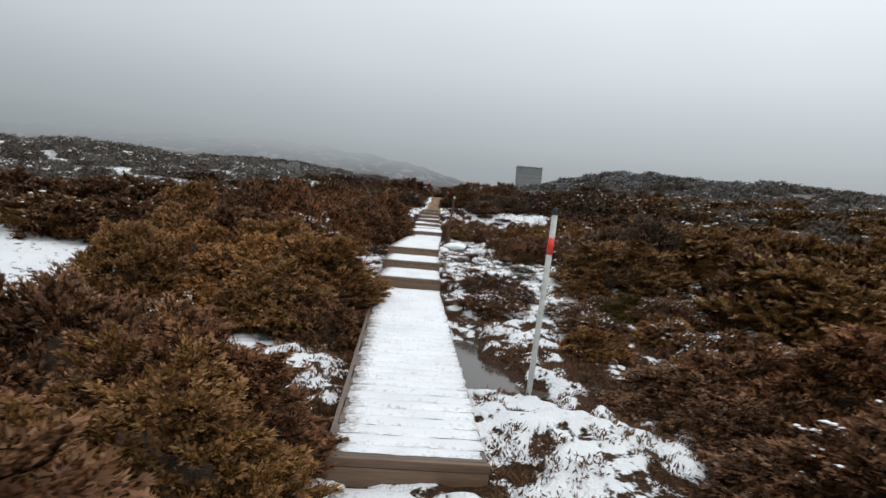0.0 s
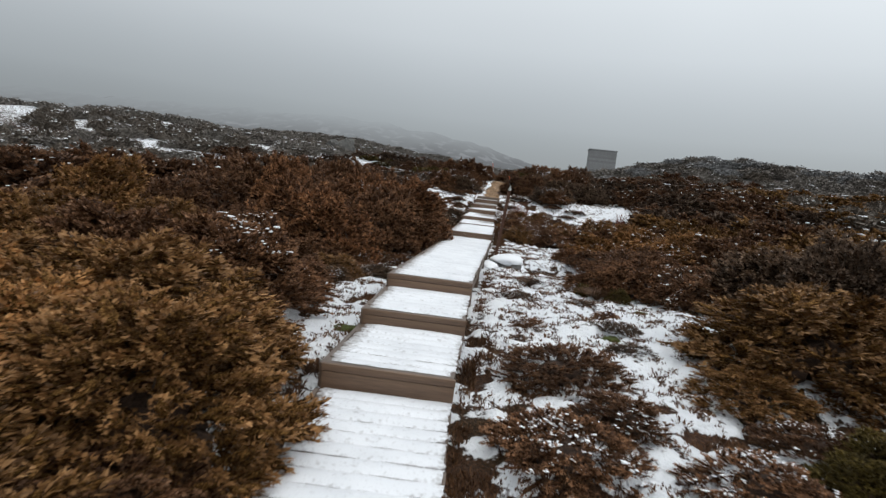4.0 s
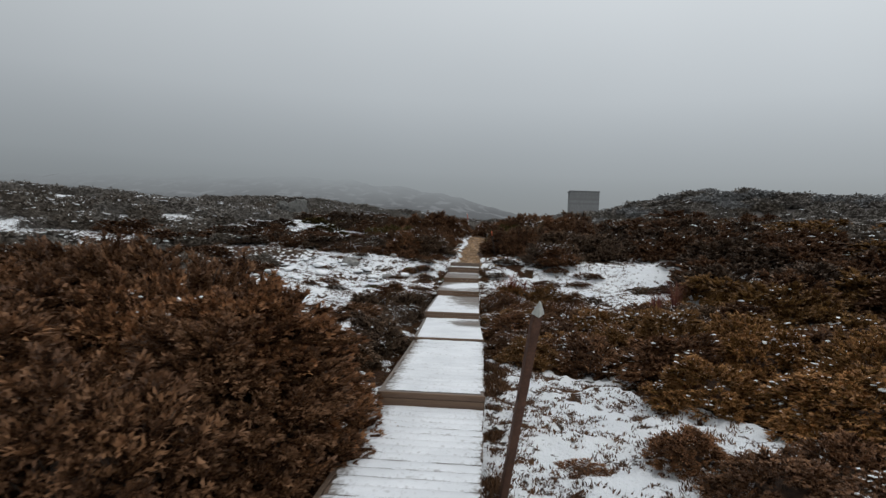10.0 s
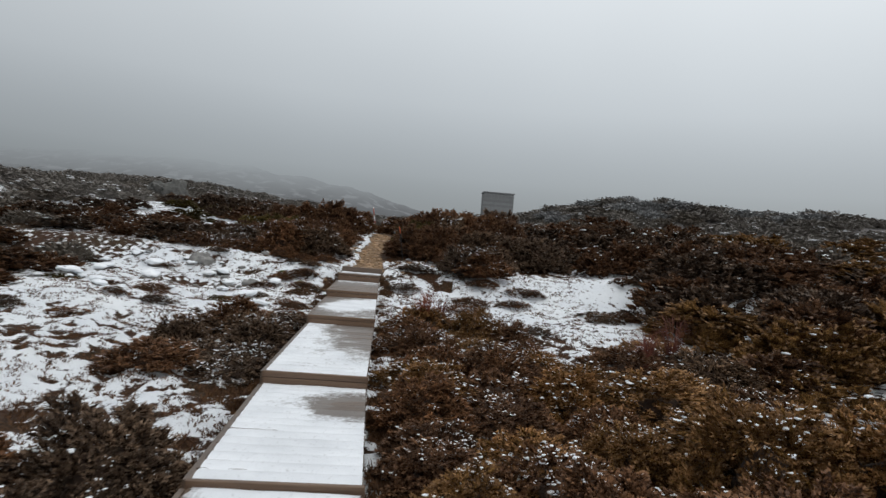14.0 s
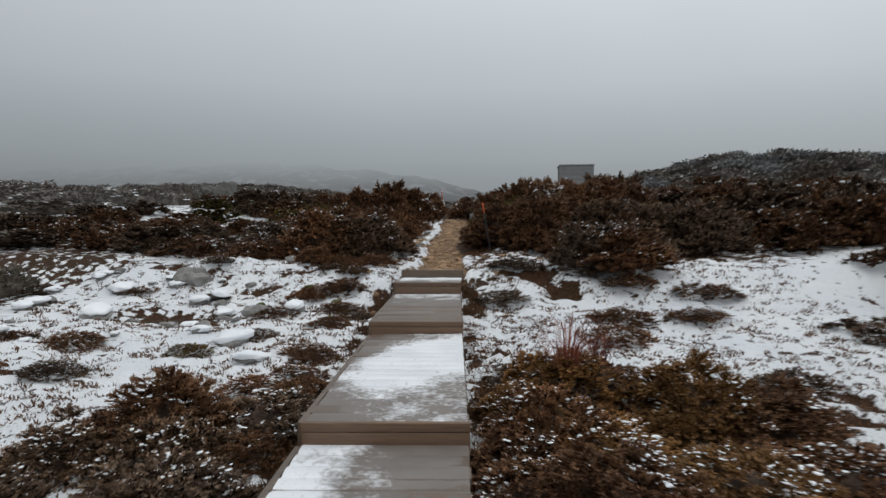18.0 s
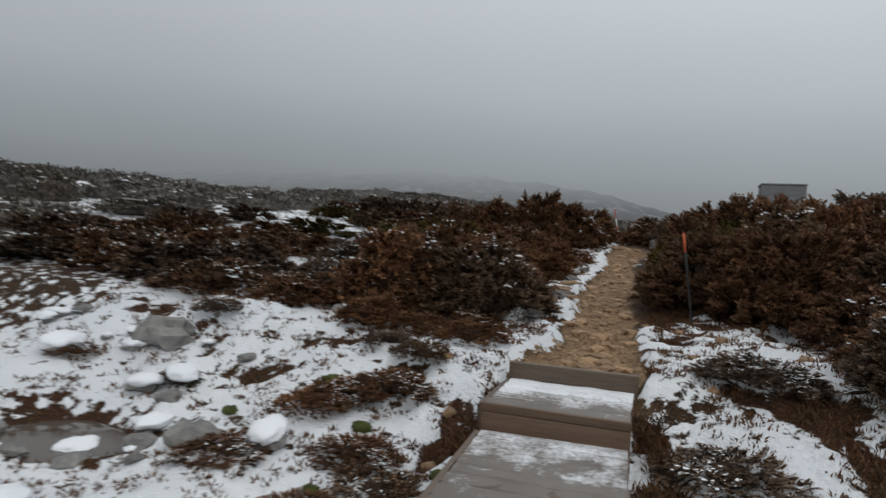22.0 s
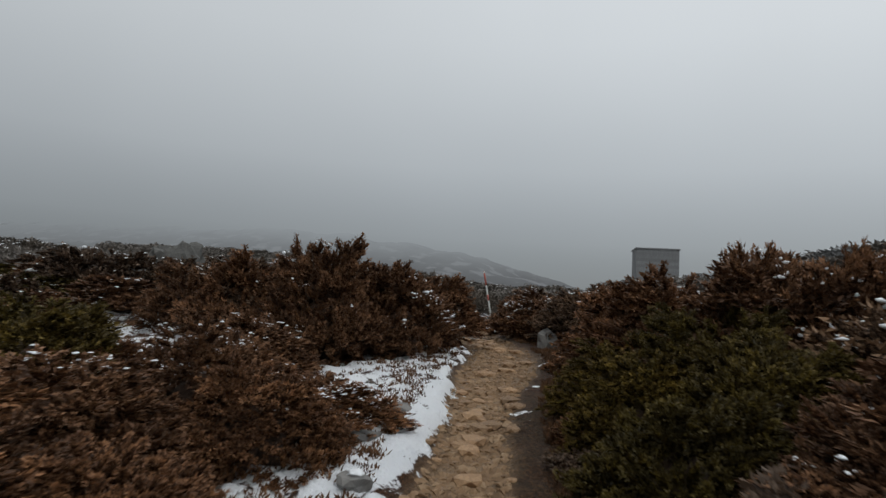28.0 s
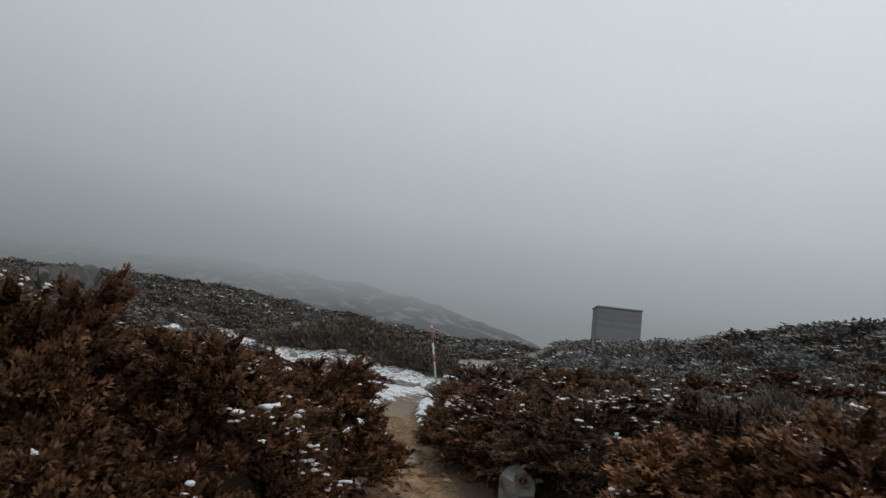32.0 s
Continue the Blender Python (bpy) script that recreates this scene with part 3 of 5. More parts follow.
# ---- ground: one sheet to the horizon ----
def spread(a, b, step, reach, grow=1.13):
    mid = list(np.arange(a, b + step / 2, step))
    lo, hi, d = [], [], step
    while a - sum(lo) > -reach:
        d *= grow
        lo.append(d)
    d = step
    while b + sum(hi) < reach:
        d *= grow
        hi.append(d)
    return np.array([a - v for v in np.cumsum(lo)][::-1] + mid + [b + v for v in np.cumsum(hi)])


def build_ground():
    us, ys = spread(-3.4, 3.4, 0.055, 420, 1.11), spread(-1.0, 38.5, 0.062, 420, 1.11)
    U, Y = np.meshgrid(us, ys)
    X = U + line_x(Y)
    Z, S, T = surface(X, Y)
    nu, ny = len(us), len(ys)
    verts = np.stack([X, Y, Z], -1).reshape(-1, 3)
    idx = np.arange(nu * ny).reshape(ny, nu)
    quads = np.stack([idx[:-1, :-1], idx[:-1, 1:], idx[1:, 1:], idx[1:, :-1]], -1).reshape(-1, 4)
    me = bpy.data.meshes.new("ground")
    me.vertices.add(len(verts))
    me.vertices.foreach_set("co", verts.astype(np.float32).ravel())
    me.loops.add(quads.size)
    me.loops.foreach_set("vertex_index", quads.astype(np.int32).ravel())
    me.polygons.add(len(quads))
    me.polygons.foreach_set("loop_start", np.arange(0, quads.size, 4, dtype=np.int32))
    me.polygons.foreach_set("use_smooth", np.ones(len(quads), dtype=bool))
    # haze put into the ground's colour: it greys with distance from the walk
    haze = np.clip((np.hypot(X - 0, Y - 15) - 18) / 80, 0, 0.5)
    for name, v in (("snow", S), ("track", T), ("haze", haze)):
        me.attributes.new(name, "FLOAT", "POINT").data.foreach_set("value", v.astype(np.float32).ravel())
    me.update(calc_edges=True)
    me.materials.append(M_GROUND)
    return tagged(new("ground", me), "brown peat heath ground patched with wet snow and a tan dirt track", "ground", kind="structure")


ground = build_ground()


def far_ridge(name, x0, x1, y, heights, m, seed, label):
    """A far hillside as a backdrop; the cloud before it is painted into its material."""
    n_x, n_z = 260, 22
    verts, faces = [], []
    for i in range(n_x + 1):
        x = x0 + (x1 - x0) * i / n_x
        top = np.interp(i / n_x, np.linspace(0, 1, len(heights)), heights) + 0.8 * fbm(np.array([x]), np.array([y]), 14.0, seed)[0] + 0.35 * fbm(np.array([x]), np.array([y]), 3.0, seed + 2)[0]
        for k in range(n_z + 1):
            f = k / n_z
            verts.append((x, y + 26 * f + 3 * math.sin(x * 0.05), 2.0 + (top - 2.0) * f ** 0.8 + 0.5 * fbm(np.array([x]), np.array([k * 1.2]), 4.0, seed + 5)[0]))
    for i in range(n_x):
        for k in range(n_z):
            a = i * (n_z + 1) + k
            faces.append((a, a + n_z + 1, a + n_z + 2, a + 1))
    return tagged(new(name, mesh_from(name, verts, faces, m, True)), label, "hill", kind="structure")


M_MIST1 = mist_hill_material("painted_mist_hillside", (0.1, 0.105, 0.11), (0.215, 0.23, 0.245), 4, 15)
M_MIST2 = mist_hill_material("painted_mist_slope", (0.068, 0.07, 0.07), (0.15, 0.16, 0.168), 4.2, 8.6)
far_ridge("backdrop", -150, 4, 84, [16, 15.5, 15, 14.5, 14, 13.6, 13, 12.6, 11.6, 8.8, 5.0], M_MIST1, 7, "grey snow-flecked hillside, glowing, with low cloud painted in")
far_ridge("backdrop", -110, -9, 58, [9, 8.8, 8.6, 8.4, 8.0, 7.8, 7.4, 7.0, 6.4, 5.0], M_MIST2, 9, "grey-brown snow-flecked slope, glowing, with mist painted in")

# ---- boardwalk ----
PLANK, GAP, WIDE = 0.132, 0.011, 0.85


def plank_mesh(seed):
    rnd = random.Random(seed)
    bm = bmesh.new()
    box(bm, -WIDE / 2 + rnd.uniform(-0.006, 0.006), WIDE / 2 + rnd.uniform(-0.006, 0.006), -PLANK / 2, PLANK / 2, -0.036, 0.0, 0.004)
    for v in bm.verts:
        v.co.z += 0.0016 * math.sin(v.co.x * 5 + seed)
    me = bpy.data.meshes.new("plank")
    bm.to_mesh(me)
    bm.free()
    me.materials.append(M_DECK)
    return me


def snow_strip_mesh(seed, x0, x1, thick, front=0.0):
    """Snow lying on one plank between x0 and x1, thin at its ends and uneven along its edges."""
    rnd = random.Random(seed)
    nx, ny = 22, 5
    ph = rnd.uniform(0, 50)
    verts, faces, melt = [], [], []
    for i in range(nx + 1):
        f = i / nx
        xx = x0 + (x1 - x0) * f
        e = min(1.0, min(f, 1 - f) * 9)
        wob = 0.011 * noise.noise(Vector((xx * 9, ph, 0)))
        wob2 = 0.011 * noise.noise(Vector((xx * 9, ph + 20, 0)))
        y0, y1 = -PLANK / 2 + 0.002 + front - wob - 0.003 * e, PLANK / 2 - 0.001 + wob2 + 0.003 * e
        for k in range(ny + 1):
            g = k / ny
            prof = (1 - abs(2 * g - 1) ** 3.5)
            h = thick * (0.45 + 0.55 * e) * prof * (1 + 0.4 * noise.noise(Vector((xx * 6, g * 3, ph))))
            wobx = 0.025 * noise.noise(Vector((g * 4, ph, f * 2))) if i in (0, nx) else 0
            verts.append((xx + wobx, y0 + (y1 - y0) * g, 0.001 + h))
            thin = 0.16 * noise.noise(Vector((xx * 4, g * 2, ph + 7))) + (0.1 if k == 0 else 0.0) + 0.4 * max(0.0, 1 - f * 7) + 0.2 * max(0.0, 1 - (1 - f) * 12)
            melt.append(max(0.0, thin))
    for i in range(nx):
        for k in range(ny):
            a = i * (ny + 1) + k
            faces.append((a, a + ny + 1, a + ny + 2, a + 1))
    me = mesh_from("snow_strip", verts, faces, M_DSNOW, True)
    me.attributes.new("melt", "FLOAT", "POINT").data.foreach_set("value", melt)
    return me


PLANKS = [plank_mesh(k) for k in range(5)]
H = WIDE / 2
FULL = [snow_strip_mesh(20 + k, -H + 0.014 + 0.012 * (k % 3), H - 0.002 - 0.004 * (k % 2), 0.012 + 0.003 * (k % 3)) for k in range(8)]
FRONT = [snow_strip_mesh(40 + k, -H + 0.03, H - 0.03, 0.009, 0.035) for k in range(3)]
deck_rnd = random.Random(5)


def smooth(a, b2, v):
    v = min(1.0, max(0.0, (v - a) / (b2 - a)))
    return v * v * (3 - 2 * v)


def cover(style, xn, f):
    """How thickly snow lies on a half-melted section: xn from its left to its right, f from its front to its back."""
    if style == "hollow":
        return 0.85 - 1.6 * math.exp(-((xn - 0.9) / 0.42) ** 2 - ((f - 0.72) / 0.16) ** 2)
    if style == "left":
        return 0.66 - 1.0 * smooth(0.2, 1.2, xn + 0.3 * f) * smooth(0.0, 0.7, f)
    if style == "band":
        return 1.05 * math.exp(-((f - 0.38 - 0.3 * xn) / 0.25) ** 2) + 0.1 - 0.75 * smooth(0.4, 0.0, xn)
    if style == "bare":
        return 1.5 * (f - 0.72)
    return 1.1 * (f - 0.1 - 0.1 * xn)


def melt_strip(style, i, count):
    """Snow on one plank, thinning out to bare wet wood."""
    nx, ny = 36, 5
    verts, faces, melt = [], [], []
    f0 = i / count
    best = -9
    for a in range(nx + 1):
        xx = -H + 0.012 + (2 * H - 0.016) * a / nx
        for k in range(ny + 1):
            g = k / ny
            y = -PLANK / 2 + PLANK * g
            n1 = noise.noise(Vector((xx * 5, (i + g) * 0.7, len(style)))) + 0.6 * noise.noise(Vector((xx * 16, (i + g) * 2.2, 4.0)))
            c = cover(style, a / nx, f0 + g / count) + 0.35 * n1
            melt.append(min(1.0, max(0.0, 0.62 - c)))
            best = max(best, c)
            rim = 1 - abs(2 * g - 1) ** 4
            verts.append((xx, y, -0.003 + 0.014 * min(1.0, max(0.0, c + 0.45)) * rim * (0.8 + 0.4 * noise.noise(Vector((xx * 9, i * 1.3, g * 2))))))
    if best < -0.6:
        return None
    for a in range(nx):
        for k in range(ny):
            q = a * (ny + 1) + k
            faces.append((q, q + ny + 1, q + ny + 2, q + 1))
    me = mesh_from("snow_strip", verts, faces, M_DSNOW, True)
    me.attributes.new("melt", "FLOAT", "POINT").data.foreach_set("value", melt)
    return me


def snow_for(style, i, count):
    """Which strip of snow lies on plank i of a section."""
    if style == "full":
        return FRONT[i % 3] if i == 0 else deck_rnd.choice(FULL)
    return melt_strip(style, i, count)


def deck(y0, y1, z0, z1, drop, style, label):
    """One section of boardwalk from its front edge at y0 to its back at y1; drop: how far its riser board reaches down."""
    xa, xb = float(line_x(y0)), float(line_x(y1))
    run = math.hypot(xb - xa, y1 - y0)
    turn = math.degrees(math.atan2(xa - xb, y1 - y0))
    root = new("boardwalk_section")
    root.empty_display_size = 0.2
    root.matrix_world = pose(xa, y0, z0, math.degrees(math.atan2(z1 - z0, run)), 0, turn)
    tagged(root, label, "boardwalk", "sections of the boardwalk")
    count = max(3, round(run / (PLANK + GAP)))
    pitch_y = run / count
    for i in range(count):
        ob = link_mesh("plank", PLANKS[(i * 3 + int(y0)) % 5], root)
        ob.matrix_basis = pose(deck_rnd.uniform(-0.004, 0.004), (i + 0.5) * pitch_y, deck_rnd.uniform(-0.002, 0.001), 0, 0, deck_rnd.uniform(-0.25, 0.25))
        ob.scale.y = (pitch_y - GAP) / PLANK
        s = snow_for(style, i, count)
        if s:
            sn = link_mesh("snow_strip", s, root)
            sn.matrix_basis = pose(0, (i + 0.5) * pitch_y, 0.0015)
            sn.scale.y = pitch_y / PLANK * ((0.972 if y0 < 7 else 0.94) if style == "full" else 1.0)
    bm = bmesh.new()
    box(bm, -H - 0.012, H + 0.012, -0.036, -0.001, -0.045, 0.003, 0.005)
    part("nosing_board", bm, M_RISER, root)
    bm = bmesh.new()
    box(bm, -H - 0.008, H + 0.008, -0.033, -0.003, -drop - 0.06, -0.048, 0.004)
    part("riser_board", bm, M_RISER, root)
    for side in (-1, 1):
        bm = bmesh.new()
        xs = sorted((side * (H + 0.002), side * (H + 0.035))) if side < 0 else (H - 0.05, H - 0.012)
        box(bm, xs[0], xs[1], 0.002, run, -0.17, -0.006 if side < 0 else -0.038, 0.005)
        part("side_beam", bm, M_DECK, root)
        for yy in np.arange(0.3, run, 1.5):
            bm = bmesh.new()
            xs2 = sorted((side * (H - 0.1), side * (H - 0.002)))
            box(bm, xs2[0], xs2[1], yy, yy + 0.09, -0.62, -0.04, 0.004)
            part("post", bm, M_DECK, root)
    return root


SNOWY = "brown timber boardwalk section with snow lying on its cross planks"
WETTY = "wet brown timber boardwalk section with patches of thin snow"
deck(-6.0, -0.035, 0.36, 0.52, 0.12, "full", SNOWY)
deck(0.0, 5.13, 0.68, 0.93, 0.13, "full", SNOWY)
deck(5.17, 6.34, 1.08, 1.085, 0.12, "full", SNOWY)
deck(6.38, 7.56, 1.212, 1.22, 0.11, "full", SNOWY)
deck(7.6, 13.66, 1.348, 1.345, 0.12, "full", SNOWY)
deck(13.7, 16.41, 1.457, 1.46, 0.1, "full", SNOWY)
deck(16.45, 18.51, 1.492, 1.485, 0.03, "hollow", SNOWY)
deck(18.55, 21.49, 1.584, 1.59, 0.1, "left", WETTY)
deck(21.53, 24.13, 1.698, 1.71, 0.1, "band", WETTY)
deck(24.17, 26.42, 1.822, 1.84, 0.1, "bare", WETTY)
deck(26.46, 27.18, 1.992, 1.995, 0.14, "back", WETTY)
# the beam that holds back the track at the boardwalk's end
root = new("end_beam")
root.matrix_world = pose(-1.17, 27.22, 1.99, 0, 0, 6)
tagged(root, "dark wet timber beam holding back the dirt track", "timber beam")
bm = bmesh.new()
box(bm, -H - 0.02, H + 0.02, -0.03, 0.03, -0.1, 0.12, 0.008)
part("beam", bm, M_DECK, root)

# ---- water ----
def pool(name, x, y, ax, ay, z, m, seed, label):
    rnd = random.Random(seed)
    n = 48
    verts, faces = [(x, y, z)], []
    ph = rnd.uniform(0, 9)
    for i in range(n):
        a = 2 * math.pi * i / n
        r = 1.25 + 0.12 * math.sin(3 * a + ph) + 0.08 * math.sin(5 * a + 2 * ph) + 0.05 * math.sin(11 * a + ph)
        verts.append((x + ax * r * math.cos(a), y + ay * r * math.sin(a), z))
        faces.append((0, i + 1, (i + 1) % n + 1))
    return tagged(new(name, mesh_from(name, verts, faces, m)), label, "puddle", kind="structure")


pool("water", 2.9, 2.5, 0.52, 1.1, 0.58, M_WATER, 1, "still grey puddle beside the boardwalk")
pool("water", 2.4, 12.2, 0.6, 0.36, 0.97, M_WATER, 2, "dark narrow pool between snowy tussocks")
pool("water", -2.95, 39.3, 0.3, 0.5, 3.0, M_MUDWATER, 4, "tan muddy puddle in the dirt track")
pool("water", -4.1, 25.6, 0.62, 0.36, 1.53, M_WATER, 5, "dark shallow bog pool among snow-capped stones")
pool("water", -3.4, 17.1, 1.0, 0.75, 1.12, M_WATER, 3, "shallow mossy pool edged with snow")

# ---- shrubs ----
def mesh_arrays(name, verts, faces, material, smooth=False, tone=None):
    """A mesh of triangles from arrays; tone: one value a corner point."""
    verts, faces = np.asarray(verts, np.float32), np.asarray(faces, np.int32)
    me = bpy.data.meshes.new(name)
    me.vertices.add(len(verts))
    me.vertices.foreach_set("co", verts.ravel())
    me.loops.add(faces.size)
    me.loops.foreach_set("vertex_index", faces.ravel())
    me.polygons.add(len(faces))
    me.polygons.foreach_set("loop_start", np.arange(0, faces.size, 3, dtype=np.int32))
    me.polygons.foreach_set("use_smooth", np.full(len(faces), smooth))
    if tone is not None:
        me.attributes.new("tone", "FLOAT", "POINT").data.foreach_set("value", np.asarray(tone, np.float32))
    me.update(calc_edges=True)
    me.materials.append(material)
    return me


def unit(v):
    return v / (np.linalg.norm(v, axis=-1, keepdims=True) + 1e-9)


# boughs, spread, top, bough radius, plumes a bough, plume length, plume girth
HABIT = {"dome": (19, 0.38, 0.7, 0.13, 17, 0.115, 0.34),
         "tall": (18, 0.35, 0.66, 0.13, 17, 0.12, 0.33),
         "mat": (15, 0.4, 0.5, 0.15, 16, 0.13, 0.27)}


def plumes(rng, kind, level):
    """Where the plumes of a shrub 1 m wide and 1 m high stand: base, axis, length, radius, tone."""
    n_b, reach, top, rb, per, length, girth = HABIT[kind]
    if level == 0:
        n_b, per, length, girth = int(n_b * 0.75), 6, length * 1.5, girth * 1.25
    spots = []
    for i in range(n_b):
        ang = i * 2.4 + rng.uniform(-0.4, 0.4)
        q = math.sqrt((i + 0.4) / n_b) * rng.uniform(0.88, 1.08)
        z = top * (1 - 0.66 * q ** 2.2) * rng.uniform(0.8, 1.08)
        spots.append((reach * q * math.cos(ang), reach * q * math.sin(ang), z, rb * rng.uniform(0.8, 1.25), per))
    for i in range(n_b):
        ang, r = i * 2.4 + rng.uniform(-0.5, 0.5), reach * rng.uniform(0.98, 1.15)
        spots.append((r * math.cos(ang), r * math.sin(ang), top * rng.uniform(0.08, 0.42), rb * 0.85, int(per * 0.85)))
    if kind != "mat":
        for i in range(11 if kind == "tall" else 4):
            ang, r = rng.uniform(0, 6.28), rng.uniform(0.03, 0.3)
            up = top + rng.uniform(0.0, 0.16)
            for k in range(3):
                spots.append((r * math.cos(ang), r * math.sin(ang), up - 0.07 * k, 0.035 + 0.02 * k, max(2, per // 3)))
    P, A, T = [], [], []
    for cx, cy, cz, r, n in spots:
        out = np.array([cx, cy, 0.0]) / max(0.08, math.hypot(cx, cy))
        d = unit(rng.normal(size=(n, 3)) + 0.45 * out + np.array([0, 0, 0.45]))
        p = np.array([cx, cy, cz]) + d * r * np.array([1, 1, 0.85])
        P.append(p)
        A.append(unit(0.75 * d + 0.45 * out + np.array([0, 0, 0.4]) + 0.4 * rng.normal(size=(n, 3))))
        T.append(np.full(n, rng.uniform(0.15, 0.85)) + rng.uniform(-0.3, 0.3, n))
    P, A, T = np.concatenate(P), np.concatenate(A), np.concatenate(T)
    P[:, 2] = np.maximum(P[:, 2], 0.03)
    L = length * rng.uniform(0.6, 1.2, len(P))
    R = L * girth * rng.uniform(0.85, 1.2, len(P))
    return P, A, L * (1 + 0.3 * (kind != "mat") * (rng.random(len(P)) < 0.2)), R, np.clip(T, 0, 1)


def frames_of(A, rng):
    e1 = unit(np.cross(A, rng.normal(size=A.shape)))
    return e1, np.cross(A, e1)


def spindles(rng, P, A, L, R, sides):
    """The dense inside of each plume: a tapered, lumpy body."""
    e1, e2 = frames_of(A, rng)
    rings = ((0.0, 0.5), (0.5, 1.0), (1.0, 0.2))
    m = len(P)
    V = np.empty((m, len(rings), sides, 3))
    for k, (f, g) in enumerate(rings):
        for j in range(sides):
            th = 2 * math.pi * j / sides + 0.5 * k
            rr = (R * g * (0.8 if sides == 3 else 0.52) * rng.uniform(0.72, 1.28, m))[:, None]
            V[:, k, j] = P + A * (L * f)[:, None] + (e1 * math.cos(th) + e2 * math.sin(th)) * rr
    tri = []
    for k in range(len(rings) - 1):
        for j in range(sides):
            a, b2, c, d = k * sides + j, k * sides + (j + 1) % sides, (k + 1) * sides + (j + 1) % sides, (k + 1) * sides + j
            tri += [(a, b2, c), (a, c, d)]
    tri += [((len(rings) - 1) * sides, (len(rings) - 1) * sides + j, (len(rings) - 1) * sides + j + 1) for j in range(1, sides - 1)]
    tri = np.array(tri)
    n_v = len(rings) * sides
    return V.reshape(-1, 3), (tri[None] + n_v * np.arange(m)[:, None, None]).reshape(-1, 3)


def scale_leaves(rng, P, A, L, R, T, per, leaf, width):
    """Small leaves set all round each plume, leaning towards its tip."""
    P, A, L, R, T = (np.repeat(v, per, 0) for v in (P, A, L, R, T))
    e1, e2 = frames_of(A, rng)
    m = len(P)
    f = 1 - rng.random(m) ** 1.4
    th = rng.uniform(0, 6.283, m)
    rad = e1 * np.cos(th)[:, None] + e2 * np.sin(th)[:, None]
    body = np.interp(f, (0, 0.32, 0.72, 1.0), (0.4, 0.82, 0.68, 0.1))
    B = P + A * (L * f)[:, None] + rad * (R * body * 0.9)[:, None]
    D = unit(A * (0.55 + 0.5 * f)[:, None] + rad * (0.95 - 0.5 * f)[:, None] + 0.25 * rng.normal(size=(m, 3)))
    S = unit(np.cross(D, rad + 0.5 * rng.normal(size=(m, 3))))
    ln = (leaf * rng.uniform(0.65, 1.4, m))[:, None]
    w = (width * rng.uniform(0.65, 1.35, m))[:, None]
    V = np.stack([B - S * w * 0.5, B + D * ln * 0.4 + S * w * 0.6, B + D * ln], 1).reshape(-1, 3)
    # tone rises along the plume: darker at its base, lighter at its tip
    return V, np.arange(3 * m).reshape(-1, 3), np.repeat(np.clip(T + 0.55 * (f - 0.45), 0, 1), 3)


def ball(subdivisions):
    bm = bmesh.new()
    bmesh.ops.create_icosphere(bm, subdivisions=subdivisions, radius=1.0)
    out = np.array([tuple(v.co) for v in bm.verts]), np.array([[v.index for v in f.verts] for f in bm.faces])
    bm.free()
    return out


BALLS = {k: ball(k) for k in (1, 2)}


def snow_flecks(rng, P, A, L, R, share, level, fat):
    """Snow caught on the tops of plumes, in patches."""
    cell = np.sin(P[:, 0] * 9 + rng.uniform(0, 6)) + np.sin(P[:, 1] * 9 + rng.uniform(0, 6)) + 0.9 * rng.normal(size=len(P)) + 1.2 * A[:, 2] + 2.2 * (P[:, 2] + A[:, 2] * L - 0.45)
    pick = np.argsort(-cell)[:max(4, int(share * len(P)))]
    pick = np.repeat(pick, (1, 3, 5)[level])
    bv, bf = BALLS[2 if level == 2 else 1]
    m = len(pick)
    c = P[pick] + A[pick] * (L[pick] * rng.uniform(0.3, 1.02, m))[:, None] + np.array([0, 0, 1.0]) * (R[pick] * 0.55)[:, None] + np.clip(rng.normal(size=(m, 3)), -1.2, 1.2) * (R[pick] * np.array([[0.5], [0.5], [0.2]])).T
    big = R[pick] * (0.2 + 0.36 * rng.random(m) ** 2.5)
    size = np.stack([big * rng.uniform(0.8, 1.6, m), big * rng.uniform(0.7, 1.1, m), big * rng.uniform(0.35, 0.7, m)], -1) * fat
    lumpy = 1 + 0.22 * rng.normal(size=(m, len(bv), 1))
    th = rng.uniform(0, 6.283, m)
    V = bv[None] * size[:, None, :] * lumpy
    x = V[..., 0] * np.cos(th)[:, None] - V[..., 1] * np.sin(th)[:, None]
    y = V[..., 0] * np.sin(th)[:, None] + V[..., 1] * np.cos(th)[:, None]
    V = np.stack([x, y, V[..., 2]], -1) + c[:, None, :]
    return V.reshape(-1, 3), (bf[None] + len(bv) * np.arange(m)[:, None, None]).reshape(-1, 3)


MESHES = {}


